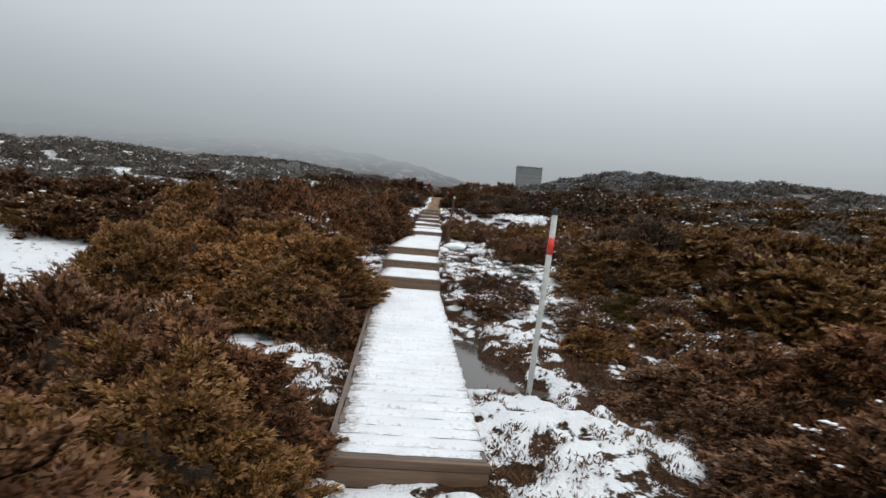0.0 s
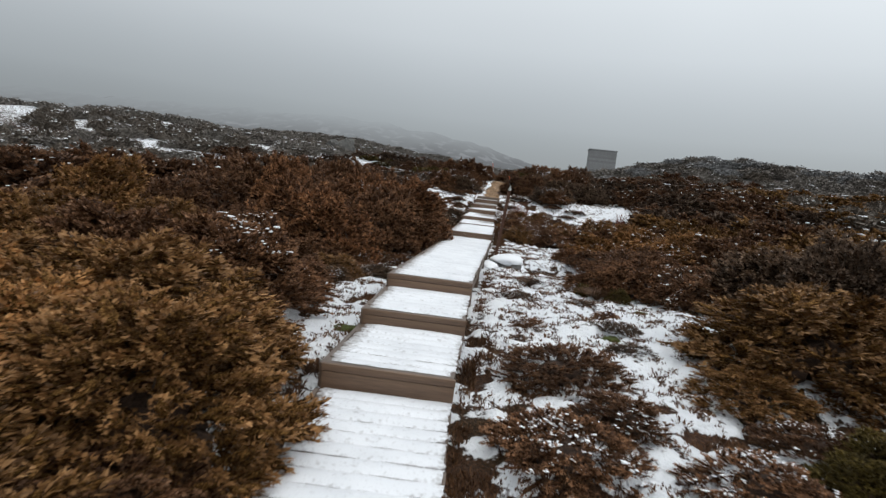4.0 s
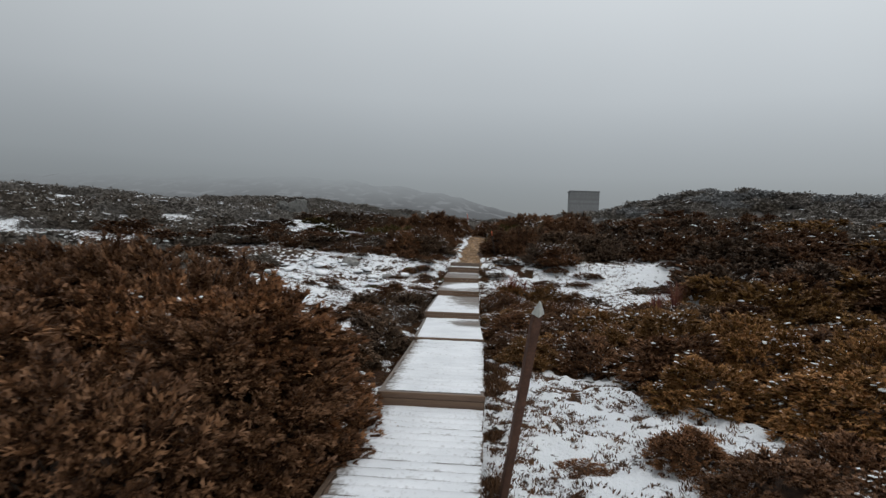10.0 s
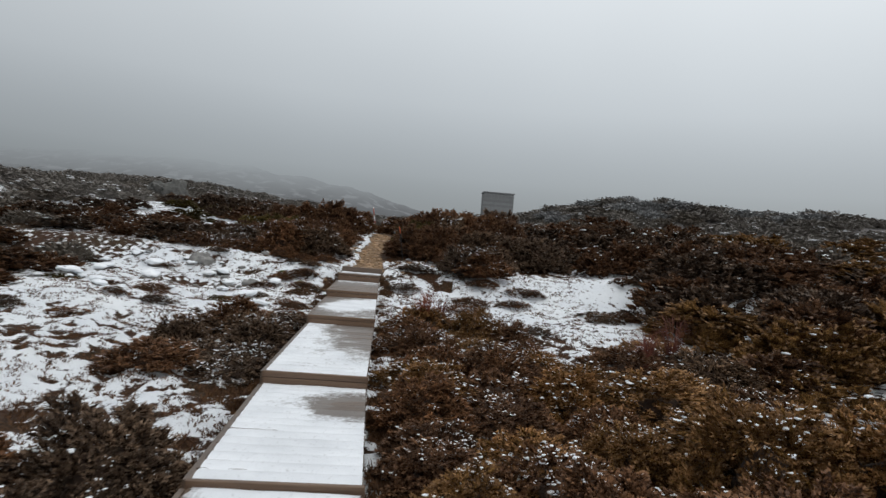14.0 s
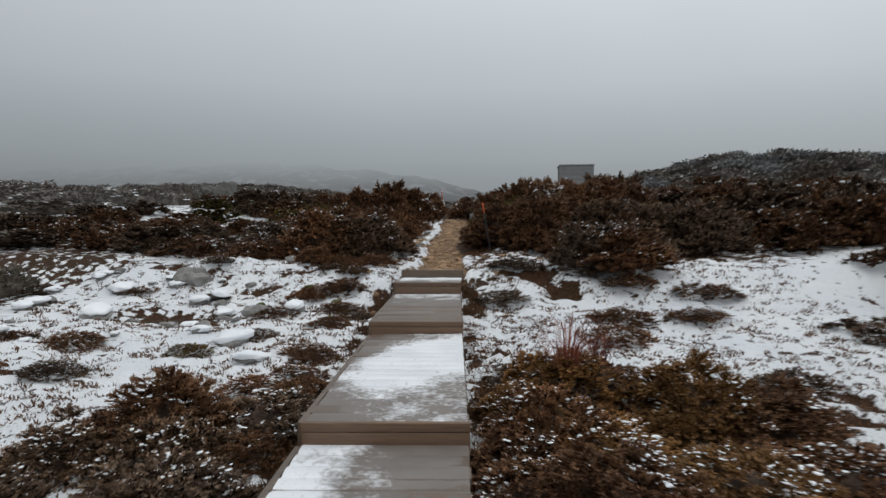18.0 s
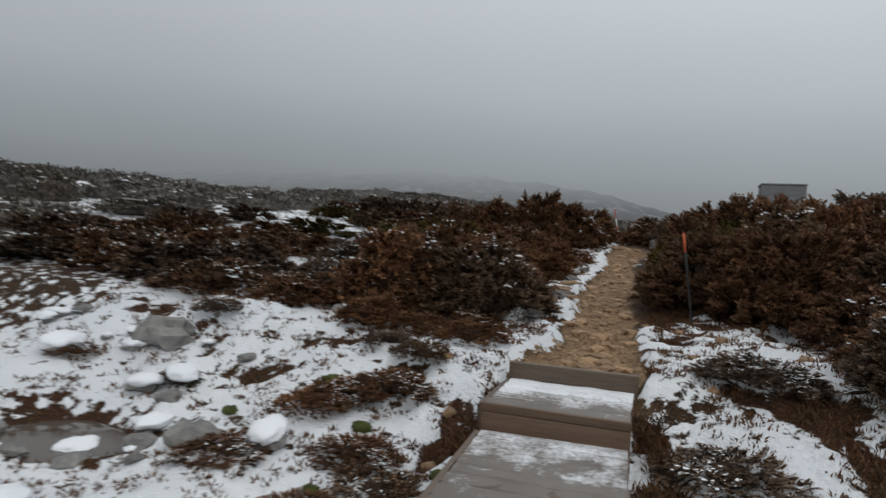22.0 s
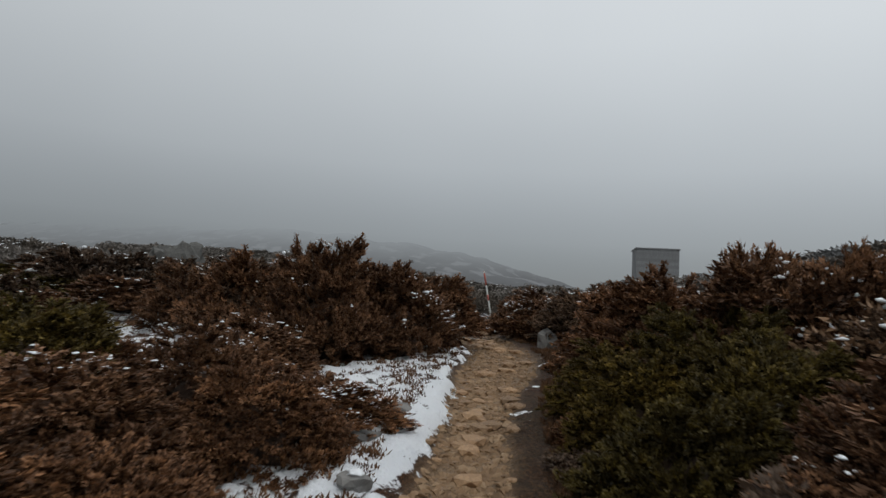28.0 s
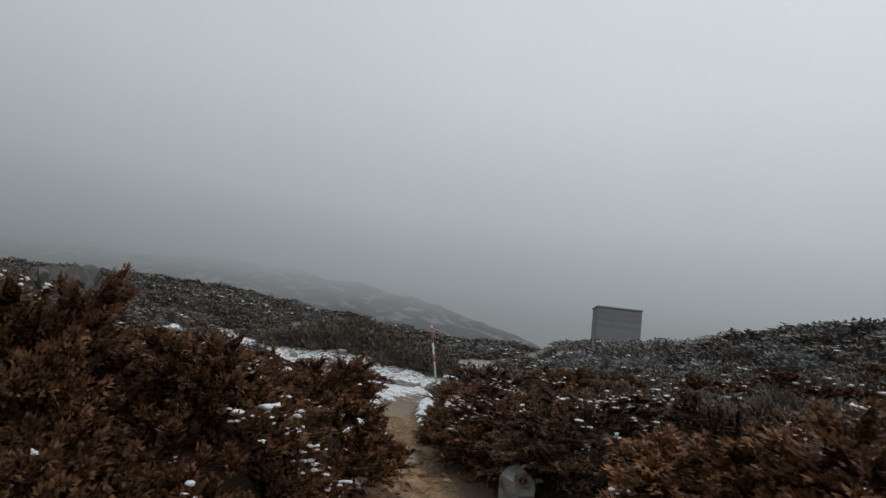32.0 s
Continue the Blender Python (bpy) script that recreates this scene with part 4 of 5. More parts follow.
def shrub_arrays(kind, variant, level):
    """Leaves, plumes with the dark heart, and snow of one shrub as arrays; level 2: close by, 1: a few metres off, 0: far."""
    rnd = random.Random(variant * 31 + len(kind) * 7 + ord(kind[0]))
    rng = np.random.default_rng(variant * 13 + ord(kind[0]))
    P, A, L, R, T = plumes(rng, kind, level)
    body = spindles(rng, P, A, L, R, (3, 4, 5)[level])
    leaves = scale_leaves(rng, P, A, L, R, T, *((7, 0.06, 0.034), (28, 0.033, 0.0155), (52, 0.0235, 0.011))[level])
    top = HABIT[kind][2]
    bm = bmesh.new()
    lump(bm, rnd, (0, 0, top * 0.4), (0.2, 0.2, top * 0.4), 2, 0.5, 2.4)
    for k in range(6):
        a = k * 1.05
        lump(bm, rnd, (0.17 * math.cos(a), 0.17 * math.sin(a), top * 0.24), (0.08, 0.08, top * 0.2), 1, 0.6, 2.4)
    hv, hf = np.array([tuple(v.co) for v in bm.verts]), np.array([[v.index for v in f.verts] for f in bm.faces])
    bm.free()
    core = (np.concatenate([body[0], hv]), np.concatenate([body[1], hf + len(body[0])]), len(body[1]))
    snow = snow_flecks(rng, P, A, L, R, 0.2 if kind == "mat" else 0.09, level, (1.3, 1.25, 0.9)[level] * (1.0 if kind == "mat" else 0.8))
    return P + A * L[:, None], leaves, core, snow


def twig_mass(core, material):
    """The inside of a shrub: plumes round a solid twig heart, with the shade inside put into its dark colour."""
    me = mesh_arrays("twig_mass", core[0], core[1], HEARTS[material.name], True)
    me.materials.append(M_TWIG_SHADE)
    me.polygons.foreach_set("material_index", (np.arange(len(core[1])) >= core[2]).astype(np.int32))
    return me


def shrub_meshes(kind, variant, material, level):
    key = (kind, variant, material.name, level)
    if key not in MESHES:
        tips, leaves, core, snow = shrub_arrays(kind, variant, level)
        rnd = random.Random(variant)
        bm = bmesh.new()
        for i in range(9):
            c = tips[rnd.randrange(len(tips))]
            mid = Vector((c[0] * 0.35, c[1] * 0.35, c[2] * 0.5))
            rod(bm, (c[0] * 0.1, c[1] * 0.1, -0.06), mid, 0.009, 0.006, 6)
            rod(bm, mid, (c[0] * 1.02, c[1] * 1.02, c[2] + 0.03), 0.006, 0.002, 6)
        stems = bpy.data.meshes.new("twig")
        bm.to_mesh(stems)
        bm.free()
        stems.materials.append(M_BARK)
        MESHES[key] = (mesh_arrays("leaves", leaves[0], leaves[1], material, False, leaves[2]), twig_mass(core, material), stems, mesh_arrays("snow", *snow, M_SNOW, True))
    return MESHES[key]


LABELS = {
    "rust_heath": "rust-brown alpine heath shrub with dense scaly sprigs",
    "olive_heath": "olive-brown alpine heath shrub with tufted sprigs",
    "umber_heath": "umber-brown wet heath shrub with dense scaly sprigs",
    "dark_heath": "dark brown wet heath shrub with dense sprigs",
    "green_heath": "dark green broad-leaved alpine shrub",
    "dim_heath": "dull brown heath shrub beyond the track",
    "far_heath": "dull brown heath shrub with mist haze in its colour",
    "hazed_heath": "grey-brown heath clump greyed by painted haze"}


FAR_ARRAYS, SCRUB = {}, []


def shrub(x, y, wide, high, material, kind="dome", fine=True, snow=0.5, rnd=None):
    variant = rnd.randrange(4)
    tilt = (rnd.uniform(-4, 4), rnd.uniform(-4, 4), rnd.uniform(0, 360))
    with_snow = rnd.random() < snow
    grow = (wide, wide * rnd.uniform(0.9, 1.1), high)
    m = pose(x, y, ground_at(x, y) - 0.03, *tilt)
    if not fine or abs(x - float(line_x(y))) > 4.7:
        SCRUB.append((kind, variant, material, m @ Matrix.Diagonal((*grow, 1)), with_snow))
        return
    leaves, core, stems, cap = shrub_meshes(kind, variant, material, 2 if abs(x - float(line_x(y))) < (1.4 if y < 27 else 1.9) and wide > 0.85 else 1)
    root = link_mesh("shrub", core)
    root.matrix_world = m
    root.scale = grow
    tagged(root, LABELS[material.name] + (", flecked with snow" if with_snow else ""), "shrub", "heath shrubs", "")
    link_mesh("leaves", leaves, root)
    link_mesh("twig", stems, root)
    if with_snow:
        tagged(link_mesh("snow", cap, root), kind="stuff")


def far_dome(variant):
    """A low shrub in the mist: a rounded heap of fine upright sprigs."""
    rnd, rng = random.Random(900 + variant), np.random.default_rng(900 + variant)
    bm = bmesh.new()
    lump(bm, rnd, (0, 0, 0.08), (0.34, 0.34, 0.42), 1, 0.6, 2.2)
    core = ([tuple(v.co) for v in bm.verts], [[v.index for v in f.verts] for f in bm.faces], 0)
    bm.free()
    m = 1000
    d = rng.normal(size=(m, 3))
    d[:, 2] = np.abs(d[:, 2])
    d /= np.linalg.norm(d, axis=1)[:, None]
    wob = 1 + 0.16 * np.sin(d[:, 0] * 7 + variant) * np.cos(d[:, 1] * 6 + variant) + 0.1 * rng.normal(size=m)
    P = d * np.array([0.45, 0.45, 0.62]) * wob[:, None]
    A = d * 0.7 + np.array([0, 0, 0.7]) + 0.45 * rng.normal(size=(m, 3))
    A /= np.linalg.norm(A, axis=1)[:, None]
    S = np.cross(A, rng.normal(size=(m, 3)))
    S /= np.linalg.norm(S, axis=1)[:, None]
    L = (0.08 * (0.6 + 0.8 * rng.random(m)))[:, None]
    leaves = (np.stack([P - S * L * 0.35, P + S * L * 0.35, P + A * L * 1.3], 1).reshape(-1, 3), np.arange(3 * m).reshape(-1, 3))
    bm = bmesh.new()
    for k in range(7):
        a, r = rnd.uniform(0, 6.28), rnd.uniform(0.05, 0.45)
        s = rnd.uniform(0.02, 0.06)
        lump(bm, rnd, (r * math.cos(a), r * math.sin(a), 0.1 + 0.6 * math.sqrt(1 - (r / 0.5) ** 2)), (s * 1.8, s, 0.03), 1, 0.9, 2.4)
    snow = ([tuple(v.co) for v in bm.verts], [[v.index for v in f.verts] for f in bm.faces])
    bm.free()
    return leaves, core, snow


def build_scrub():
    """The heath farther off, as one piece."""
    slots, V, Fv, Fm, tones, base = [], [], [], [], [], 0
    tone_rng = np.random.default_rng(4)
    for kind, variant, material, m, with_snow in SCRUB:
        misty = material in (M_DIM, M_FAR, M_HAZED)
        if (kind, variant, misty) not in FAR_ARRAYS:
            FAR_ARRAYS[kind, variant, misty] = far_dome(variant) if misty else shrub_arrays(kind, variant, 0)[1:]
        leaves, core, cap = FAR_ARRAYS[kind, variant, misty]
        mm = np.array(m)
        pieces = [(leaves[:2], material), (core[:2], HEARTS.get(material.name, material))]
        shade = leaves[2] if len(leaves) > 2 else np.repeat(tone_rng.random(len(leaves[1])), 3)
        if with_snow:
            pieces.append((cap, M_SNOW))
        for (v, f), mt in pieces:
            if mt not in slots:
                slots.append(mt)
            v = np.asarray(v)
            V.append(v @ mm[:3, :3].T + mm[:3, 3])
            tones.append(shade if mt is material and len(shade) == len(v) else np.full(len(v), 0.5))
            Fv.append(np.asarray(f) + base)
            Fm.append(np.full(len(f), slots.index(mt)))
            base += len(v)
    V, Fv, Fm = np.concatenate(V), np.concatenate(Fv), np.concatenate(Fm)
    me = mesh_arrays("heath_scrub", V, Fv, slots[0], True, np.concatenate(tones))
    for mt in slots[1:]:
        me.materials.append(mt)
    me.polygons.foreach_set("material_index", Fm.astype(np.int32))
    tagged(new("heath_scrub", me), "brown and grey heath scrub flecked with snow over the moor", "shrubs", kind="stuff")
    print("scrub triangles", len(Fv), "shrubs", len(SCRUB))


def thicket(seed, y0, y1, u0, u1, step, wide, high, mats, kinds=("dome",), fine=True, snow=0.5, keep=1.0, clear=0.62):
    """Shrubs over a stretch of ground: y0 to y1 along the track, u0 to u1 metres to its right (minus: left)."""
    rnd = random.Random(seed)
    if fine and wide > 1.1:
        step *= 1.1
    nu, ny = max(1, round((u1 - u0) / step)), max(1, round((y1 - y0) / step))
    for j in range(ny):
        for i in range(nu):
            if rnd.random() > keep:
                continue
            u = u0 + (i + rnd.uniform(0.15, 0.85)) * (u1 - u0) / nu
            y = y0 + (j + rnd.uniform(0.15, 0.85)) * (y1 - y0) / ny
            w = wide * rnd.uniform(0.8, 1.25)
            h = high * rnd.uniform(0.72, 1.15)
            if abs(u) < clear + 0.36 * w and y < 62:
                u = math.copysign(clear + 0.36 * w, u)
            shrub(float(line_x(y)) + u, y, w, h, rnd.choice(mats), rnd.choice(kinds), fine, snow, rnd)


OL, RU, DK, GR = [M_OLIVE], [M_RUST], [M_DARK], [M_GREEN]
BIG = ("dome", "tall")
# left of the boardwalk
thicket(1, -2.8, 0.4, -3.6, -0.7, 1.05, 1.45, 1.0, [M_OLIVE, M_OLIVE, M_RUST], BIG, snow=0.0)
thicket(2, 2.5, 6.0, -3.8, -0.65, 1.0, 1.4, 0.95, OL, BIG, snow=0.0)
thicket(3, 6.0, 7.2, -4.4, -1.6, 1.0, 1.35, 0.95, [M_OLIVE, M_OLIVE, M_RUST], BIG, snow=0.2)
thicket(52, 7.2, 8.8, -4.8, -2.1, 1.0, 1.4, 1.0, OL, BIG, snow=0.0)
thicket(4, 9.7, 11.6, -4.8, -1.1, 1.0, 1.4, 1.25, [M_UMBER, M_RUST, M_RUST], BIG, snow=0.1)
thicket(5, 11.5, 14.2, -4.8, -0.8, 0.95, 1.4, 1.5, [M_UMBER, M_RUST, M_RUST], BIG, snow=0.1)
thicket(6, 7.2, 11.6, -1.5, -0.7, 0.45, 0.45, 0.2, [M_DARK, M_RUST], ("mat", "dome"), snow=1.0, keep=0.55)
thicket(69, 7.0, 8.2, -2.7, -1.75, 0.8, 1.0, 0.78, OL, ("dome",), snow=0.1)
thicket(7, 14.0, 15.6, -2.1, -0.7, 1.0, 1.15, 0.62, [M_RUST, M_OLIVE], ("dome",), snow=0.4)
thicket(8, 15.7, 17.0, -1.9, -0.75, 0.6, 0.8, 0.58, [M_RUST, M_DARK], ("dome",), snow=1.0)
thicket(9, 19.6, 22.4, -2.1, -0.75, 0.62, 0.75, 0.46, [M_DARK, M_RUST], ("dome", "mat"), snow=1.0)
thicket(10, 17.2, 27.5, -6.0, -0.8, 0.95, 0.5, 0.2, [M_DARK, M_RUST], ("mat",), snow=1.0, keep=0.16)
thicket(11, 0.8, 8.0, -9.0, -4.6, 1.3, 1.4, 0.7, [M_RUST, M_OLIVE, M_UMBER], snow=0.8, keep=0.42, fine=False)
thicket(12, 8.5, 17.0, -10.5, -5.0, 1.3, 1.5, 1.1, [M_RUST, M_UMBER], snow=0.5, keep=0.8, fine=False)
thicket(13, 15.0, 16.0, -4.8, -2.8, 0.9, 1.1, 0.6, [M_RUST, M_DARK], ("dome",), snow=0.5, keep=0.25)
thicket(14, 25.0, 31.0, -14.0, -7.4, 1.0, 1.1, 0.42, [M_DIM, M_UMBER], ("mat", "dome"), snow=1.0, keep=0.85, fine=False)
thicket(53, 18.0, 26.4, -12.0, -5.4, 1.05, 1.1, 0.48, [M_UMBER, M_RUST, M_DIM], ("mat", "dome"), snow=1.0, keep=0.8, fine=False)
thicket(15, 28.0, 32.0, -9.0, -3.0, 0.85, 1.0, 0.46, [M_DARK, M_UMBER], ("mat", "dome"), snow=1.0, keep=0.62)
thicket(16, 28.25, 30.5, -2.6, -0.8, 0.95, 1.3, 1.0, [M_DARK, M_UMBER, M_UMBER], BIG, snow=0.6, clear=0.42)
thicket(67, 30.5, 32.0, -3.4, -0.85, 0.9, 1.15, 0.66, [M_RUST, M_UMBER, M_UMBER], ("dome",), snow=0.5, clear=0.5)
thicket(17, 32.0, 33.6, -4.6, -1.25, 0.95, 1.15, 0.66, [M_UMBER, M_RUST, M_GREEN], ("dome",), snow=0.6)
thicket(72, 33.4, 34.4, -3.4, -0.75, 0.62, 0.8, 0.36, [M_UMBER, M_RUST], ("mat", "dome"), snow=1.0, keep=0.8)
thicket(18, 36.15, 37.3, -4.4, -1.2, 1.0, 1.35, 1.0, [M_DARK, M_UMBER, M_RUST], BIG, snow=0.6)
thicket(50, 36.2, 37.4, -3.4, -0.95, 1.0, 1.2, 0.95, [M_DARK, M_UMBER], BIG, snow=0.6)
thicket(19, 36.8, 41.0, -5.0, -1.2, 1.1, 1.3, 0.75, [M_UMBER, M_DARK], ("dome",), snow=0.8, clear=0.95)
thicket(20, 30.0, 42.0, -9.5, -4.6, 1.3, 1.2, 0.5, [M_DARK, M_GREEN, M_RUST], snow=0.9, keep=0.35, fine=False)
# right of the boardwalk
thicket(21, -2.8, 1.0, 2.1, 4.8, 1.05, 1.45, 1.05, [M_RUST, M_UMBER], BIG, snow=0.3)
thicket(22, 7.2, 10.0, 3.1, 4.65, 1.0, 1.5, 1.15, [M_OLIVE, M_DARK], BIG, snow=0.1)
thicket(23, 3.0, 7.0, 1.0, 2.6, 0.8, 0.8, 0.36, [M_RUST, M_UMBER], ("mat", "dome"), snow=0.6, keep=0.7)
thicket(24, 1.6, 3.2, 1.6, 4.6, 0.9, 1.0, 0.55, [M_RUST, M_OLIVE], ("dome", "mat"), snow=0.5, keep=0.8)
thicket(66, -0.4, 1.8, 2.0, 3.8, 0.9, 1.25, 0.95, [M_UMBER, M_RUST], BIG, snow=0.4)
thicket(51, -1.2, 1.5, 1.45, 3.4, 0.8, 0.95, 0.55, [M_UMBER, M_RUST], ("dome",), snow=0.3)
thicket(25, 1.8, 10.0, 4.8, 10.0, 1.3, 1.5, 1.05, [M_OLIVE, M_OLIVE, M_RUST], snow=0.3, keep=0.9, fine=False)
thicket(26, 9.8, 12.6, 3.0, 5.6, 0.85, 1.05, 0.55, [M_RUST, M_DARK, M_UMBER], ("mat", "dome"), snow=0.4, keep=0.9)
thicket(27, 6.0, 13.5, 0.8, 2.8, 0.7, 0.36, 0.15, [M_RUST, M_DARK], ("mat",), snow=0.7, keep=0.4)
thicket(28, 14.4, 18.0, 2.4, 5.4, 1.0, 1.2, 0.75, [M_OLIVE, M_OLIVE, M_RUST], ("dome",), snow=0.7, keep=0.9)
thicket(29, 16.2, 23.6, 0.75, 2.9, 0.66, 0.75, 0.48, [M_UMBER, M_OLIVE, M_RUST], ("mat", "dome"), snow=1.0, keep=0.95)
thicket(30, 18.0, 22.8, 2.9, 6.0, 1.0, 1.1, 0.55, [M_UMBER, M_OLIVE, M_DARK], ("dome", "mat"), snow=0.9, keep=0.85)
thicket(31, 10.0, 24.0, 5.4, 12.0, 1.4, 1.5, 0.95, [M_OLIVE, M_OLIVE, M_RUST], snow=0.5, keep=0.9, fine=False)
thicket(32, 23.6, 28.0, 0.8, 6.0, 0.9, 0.6, 0.24, [M_DARK, M_UMBER], ("mat",), snow=1.0, keep=0.36)
thicket(33, 26.9, 29.4, 1.75, 3.3, 0.95, 1.1, 0.68, [M_DARK, M_UMBER], ("dome",), snow=1.0, keep=0.95)
thicket(65, 28.9, 31.2, 3.0, 7.5, 1.0, 1.25, 0.85, [M_DARK, M_UMBER], BIG, snow=0.9, keep=0.95)
thicket(34, 29.4, 31.8, 0.62, 4.6, 1.0, 1.3, 1.0, [M_DARK, M_UMBER, M_UMBER, M_DARK], BIG, snow=0.5, clear=0.7)
thicket(35, 35.2, 37.2, 0.75, 4.8, 1.1, 1.5, 1.3, [M_UMBER, M_UMBER, M_DARK], BIG, snow=0.4)
thicket(36, 37.6, 42.0, 0.6, 4.8, 1.0, 1.15, 0.8, [M_DARK, M_UMBER], ("dome",), snow=0.6, clear=0.5)
thicket(37, 24.0, 42.0, 6.0, 13.0, 1.35, 1.5, 0.9, [M_DARK, M_UMBER], snow=0.6, keep=0.9, fine=False)
# farther off, mostly in tones with haze painted in
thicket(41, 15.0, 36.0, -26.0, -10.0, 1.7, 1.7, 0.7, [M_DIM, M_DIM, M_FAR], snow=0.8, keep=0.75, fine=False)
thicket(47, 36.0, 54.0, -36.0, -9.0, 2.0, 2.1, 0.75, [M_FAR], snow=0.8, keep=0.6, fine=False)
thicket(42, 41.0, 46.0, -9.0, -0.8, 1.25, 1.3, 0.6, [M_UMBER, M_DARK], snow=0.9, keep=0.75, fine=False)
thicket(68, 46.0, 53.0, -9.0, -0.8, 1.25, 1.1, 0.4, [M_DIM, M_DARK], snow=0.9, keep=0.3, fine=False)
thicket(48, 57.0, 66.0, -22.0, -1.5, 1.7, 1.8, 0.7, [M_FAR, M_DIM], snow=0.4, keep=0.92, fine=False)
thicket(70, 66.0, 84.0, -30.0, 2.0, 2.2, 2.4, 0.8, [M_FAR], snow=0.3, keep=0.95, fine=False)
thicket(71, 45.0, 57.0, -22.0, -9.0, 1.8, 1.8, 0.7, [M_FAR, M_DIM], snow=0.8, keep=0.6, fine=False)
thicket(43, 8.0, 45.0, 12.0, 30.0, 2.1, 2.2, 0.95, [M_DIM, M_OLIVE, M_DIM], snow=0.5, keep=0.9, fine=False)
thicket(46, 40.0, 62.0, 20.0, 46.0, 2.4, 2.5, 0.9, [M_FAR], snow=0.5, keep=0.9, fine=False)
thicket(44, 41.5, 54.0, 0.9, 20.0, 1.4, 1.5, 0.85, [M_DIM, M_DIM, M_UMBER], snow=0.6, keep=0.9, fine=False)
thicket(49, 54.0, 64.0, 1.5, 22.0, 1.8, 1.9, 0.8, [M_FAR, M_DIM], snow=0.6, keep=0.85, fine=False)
thicket(45, 58.0, 80.0, 4.0, 46.0, 2.3, 2.7, 1.0, [M_FAR, M_HAZED], snow=0.15, keep=0.95, fine=False)

thicket(54, 2.4, 4.8, 1.6, 3.4, 0.72, 0.75, 0.42, [M_RUST, M_OLIVE, M_UMBER], ("mat", "dome"), snow=0.6, keep=0.85)
thicket(74, 4.8, 7.2, 2.4, 4.65, 0.8, 0.8, 0.36, [M_RUST, M_UMBER, M_OLIVE], ("mat", "dome"), snow=0.6, keep=0.6)
thicket(55, 0.7, 2.9, -3.8, -1.7, 0.7, 0.7, 0.34, [M_RUST, M_OLIVE], ("mat", "dome"), snow=0.8, keep=0.8)
thicket(56, 20.6, 23.8, 0.62, 1.6, 0.5, 0.6, 0.32, [M_UMBER, M_DARK, M_OLIVE], ("mat", "dome"), snow=0.7, keep=0.9, clear=0.5)
thicket(57, 21.8, 26.2, -1.3, -0.6, 0.5, 0.42, 0.2, [M_UMBER, M_RUST], ("mat",), snow=0.4, keep=0.75, clear=0.5)
thicket(58, 31.8, 35.2, 1.8, 4.8, 1.05, 1.4, 1.3, [M_UMBER, M_UMBER, M_DARK], BIG, snow=0.4)
thicket(59, 10.7, 12.0, 2.2, 3.2, 0.8, 0.9, 0.55, [M_RUST, M_UMBER], ("dome",), snow=0.4)
thicket(61, 2.2, 3.6, -2.6, -0.62, 0.75, 0.8, 0.5, [M_OLIVE, M_RUST], ("dome",), snow=0.2, keep=0.9)
thicket(62, 25.6, 27.6, -2.0, -0.75, 0.5, 0.45, 0.2, [M_UMBER, M_DARK], ("mat",), snow=0.8, keep=0.6, clear=0.5)
thicket(73, 27.5, 28.4, -2.2, -0.8, 0.55, 0.55, 0.32, [M_RUST, M_UMBER], ("mat", "dome"), snow=0.7, keep=0.7)
thicket(63, 22.5, 27.0, -5.5, -1.5, 0.95, 0.4, 0.15, [M_UMBER, M_DARK, M_GREEN], ("mat",), snow=1.0, keep=0.35)
thicket(75, 7.1, 9.0, -1.85, -1.3, 0.75, 0.85, 0.42, [M_OLIVE, M_RUST], ("dome",), snow=0.4, keep=0.9)
thicket(76, 31.6, 36.6, 0.55, 0.85, 0.7, 0.5, 0.22, [M_DARK, M_UMBER], ("mat",), snow=0.3, keep=0.9, clear=0.36)
thicket(64, 9.3, 10.0, -4.8, -1.7, 0.8, 0.9, 0.6, [M_RUST, M_RUST, M_UMBER], ("dome",), snow=0.4)
# a dark hump of shrubs behind the boulder field
hump = random.Random(21)
for k in range(26):
    x = -11.0 + 6.0 * (k % 13) / 12
    shrub(x, 54.8 + 1.2 * (k // 13) + hump.uniform(-0.3, 0.3), 1.3, 0.7 + 0.35 * math.sin(math.pi * (k % 13) / 12), M_DIM, "dome", False, 0.0, hump)
# green bushes close to the track
bush = random.Random(8)
for x, y, w, h in ((-0.8, 32.6, 0.9, 0.68), (-0.35, 33.2, 1.0, 0.85), (-0.8, 33.7, 0.9, 0.72), (-0.45, 34.0, 1.1, 0.9), (-0.95, 34.6, 0.9, 0.7), (-0.3, 34.8, 1.0, 0.9), (-4.6, 33.2, 1.1, 0.7), (-5.3, 33.7, 1.2, 0.75)):
    shrub(x, y, w, h, M_GREEN, "dome", True, 0.0, bush)
for x, y in ((-8.3, 38.2), (-9.4, 38.3), (-8.9, 39.4), (-8.0, 39.0), (-9.6, 39.1), (-8.7, 37.9)):
    shrub(x, y, 1.0, 0.75, M_DARK, "dome", False, 1.0, bush)
for x, y, w in ((3.36, 9.6, 0.32), (2.9, 9.75, 0.2)):
    shrub(x, y, w, 0.2, M_GREEN, "dome", True, 0.0, bush)
# tall shrubs close to the track
for x, y, w, h in ((-4.15, 34.9, 1.2, 0.6), (-3.95, 36.0, 1.3, 1.4), (-4.9, 36.1, 1.3, 1.15), (-3.3, 36.6, 1.3, 1.15), (-3.1, 37.5, 1.1, 0.95), (0.0, 34.9, 0.9, 1.35), (0.5, 34.5, 1.0, 1.4)):
    shrub(x, y, w, h, M_UMBER, "tall", True, 1.0, bush)
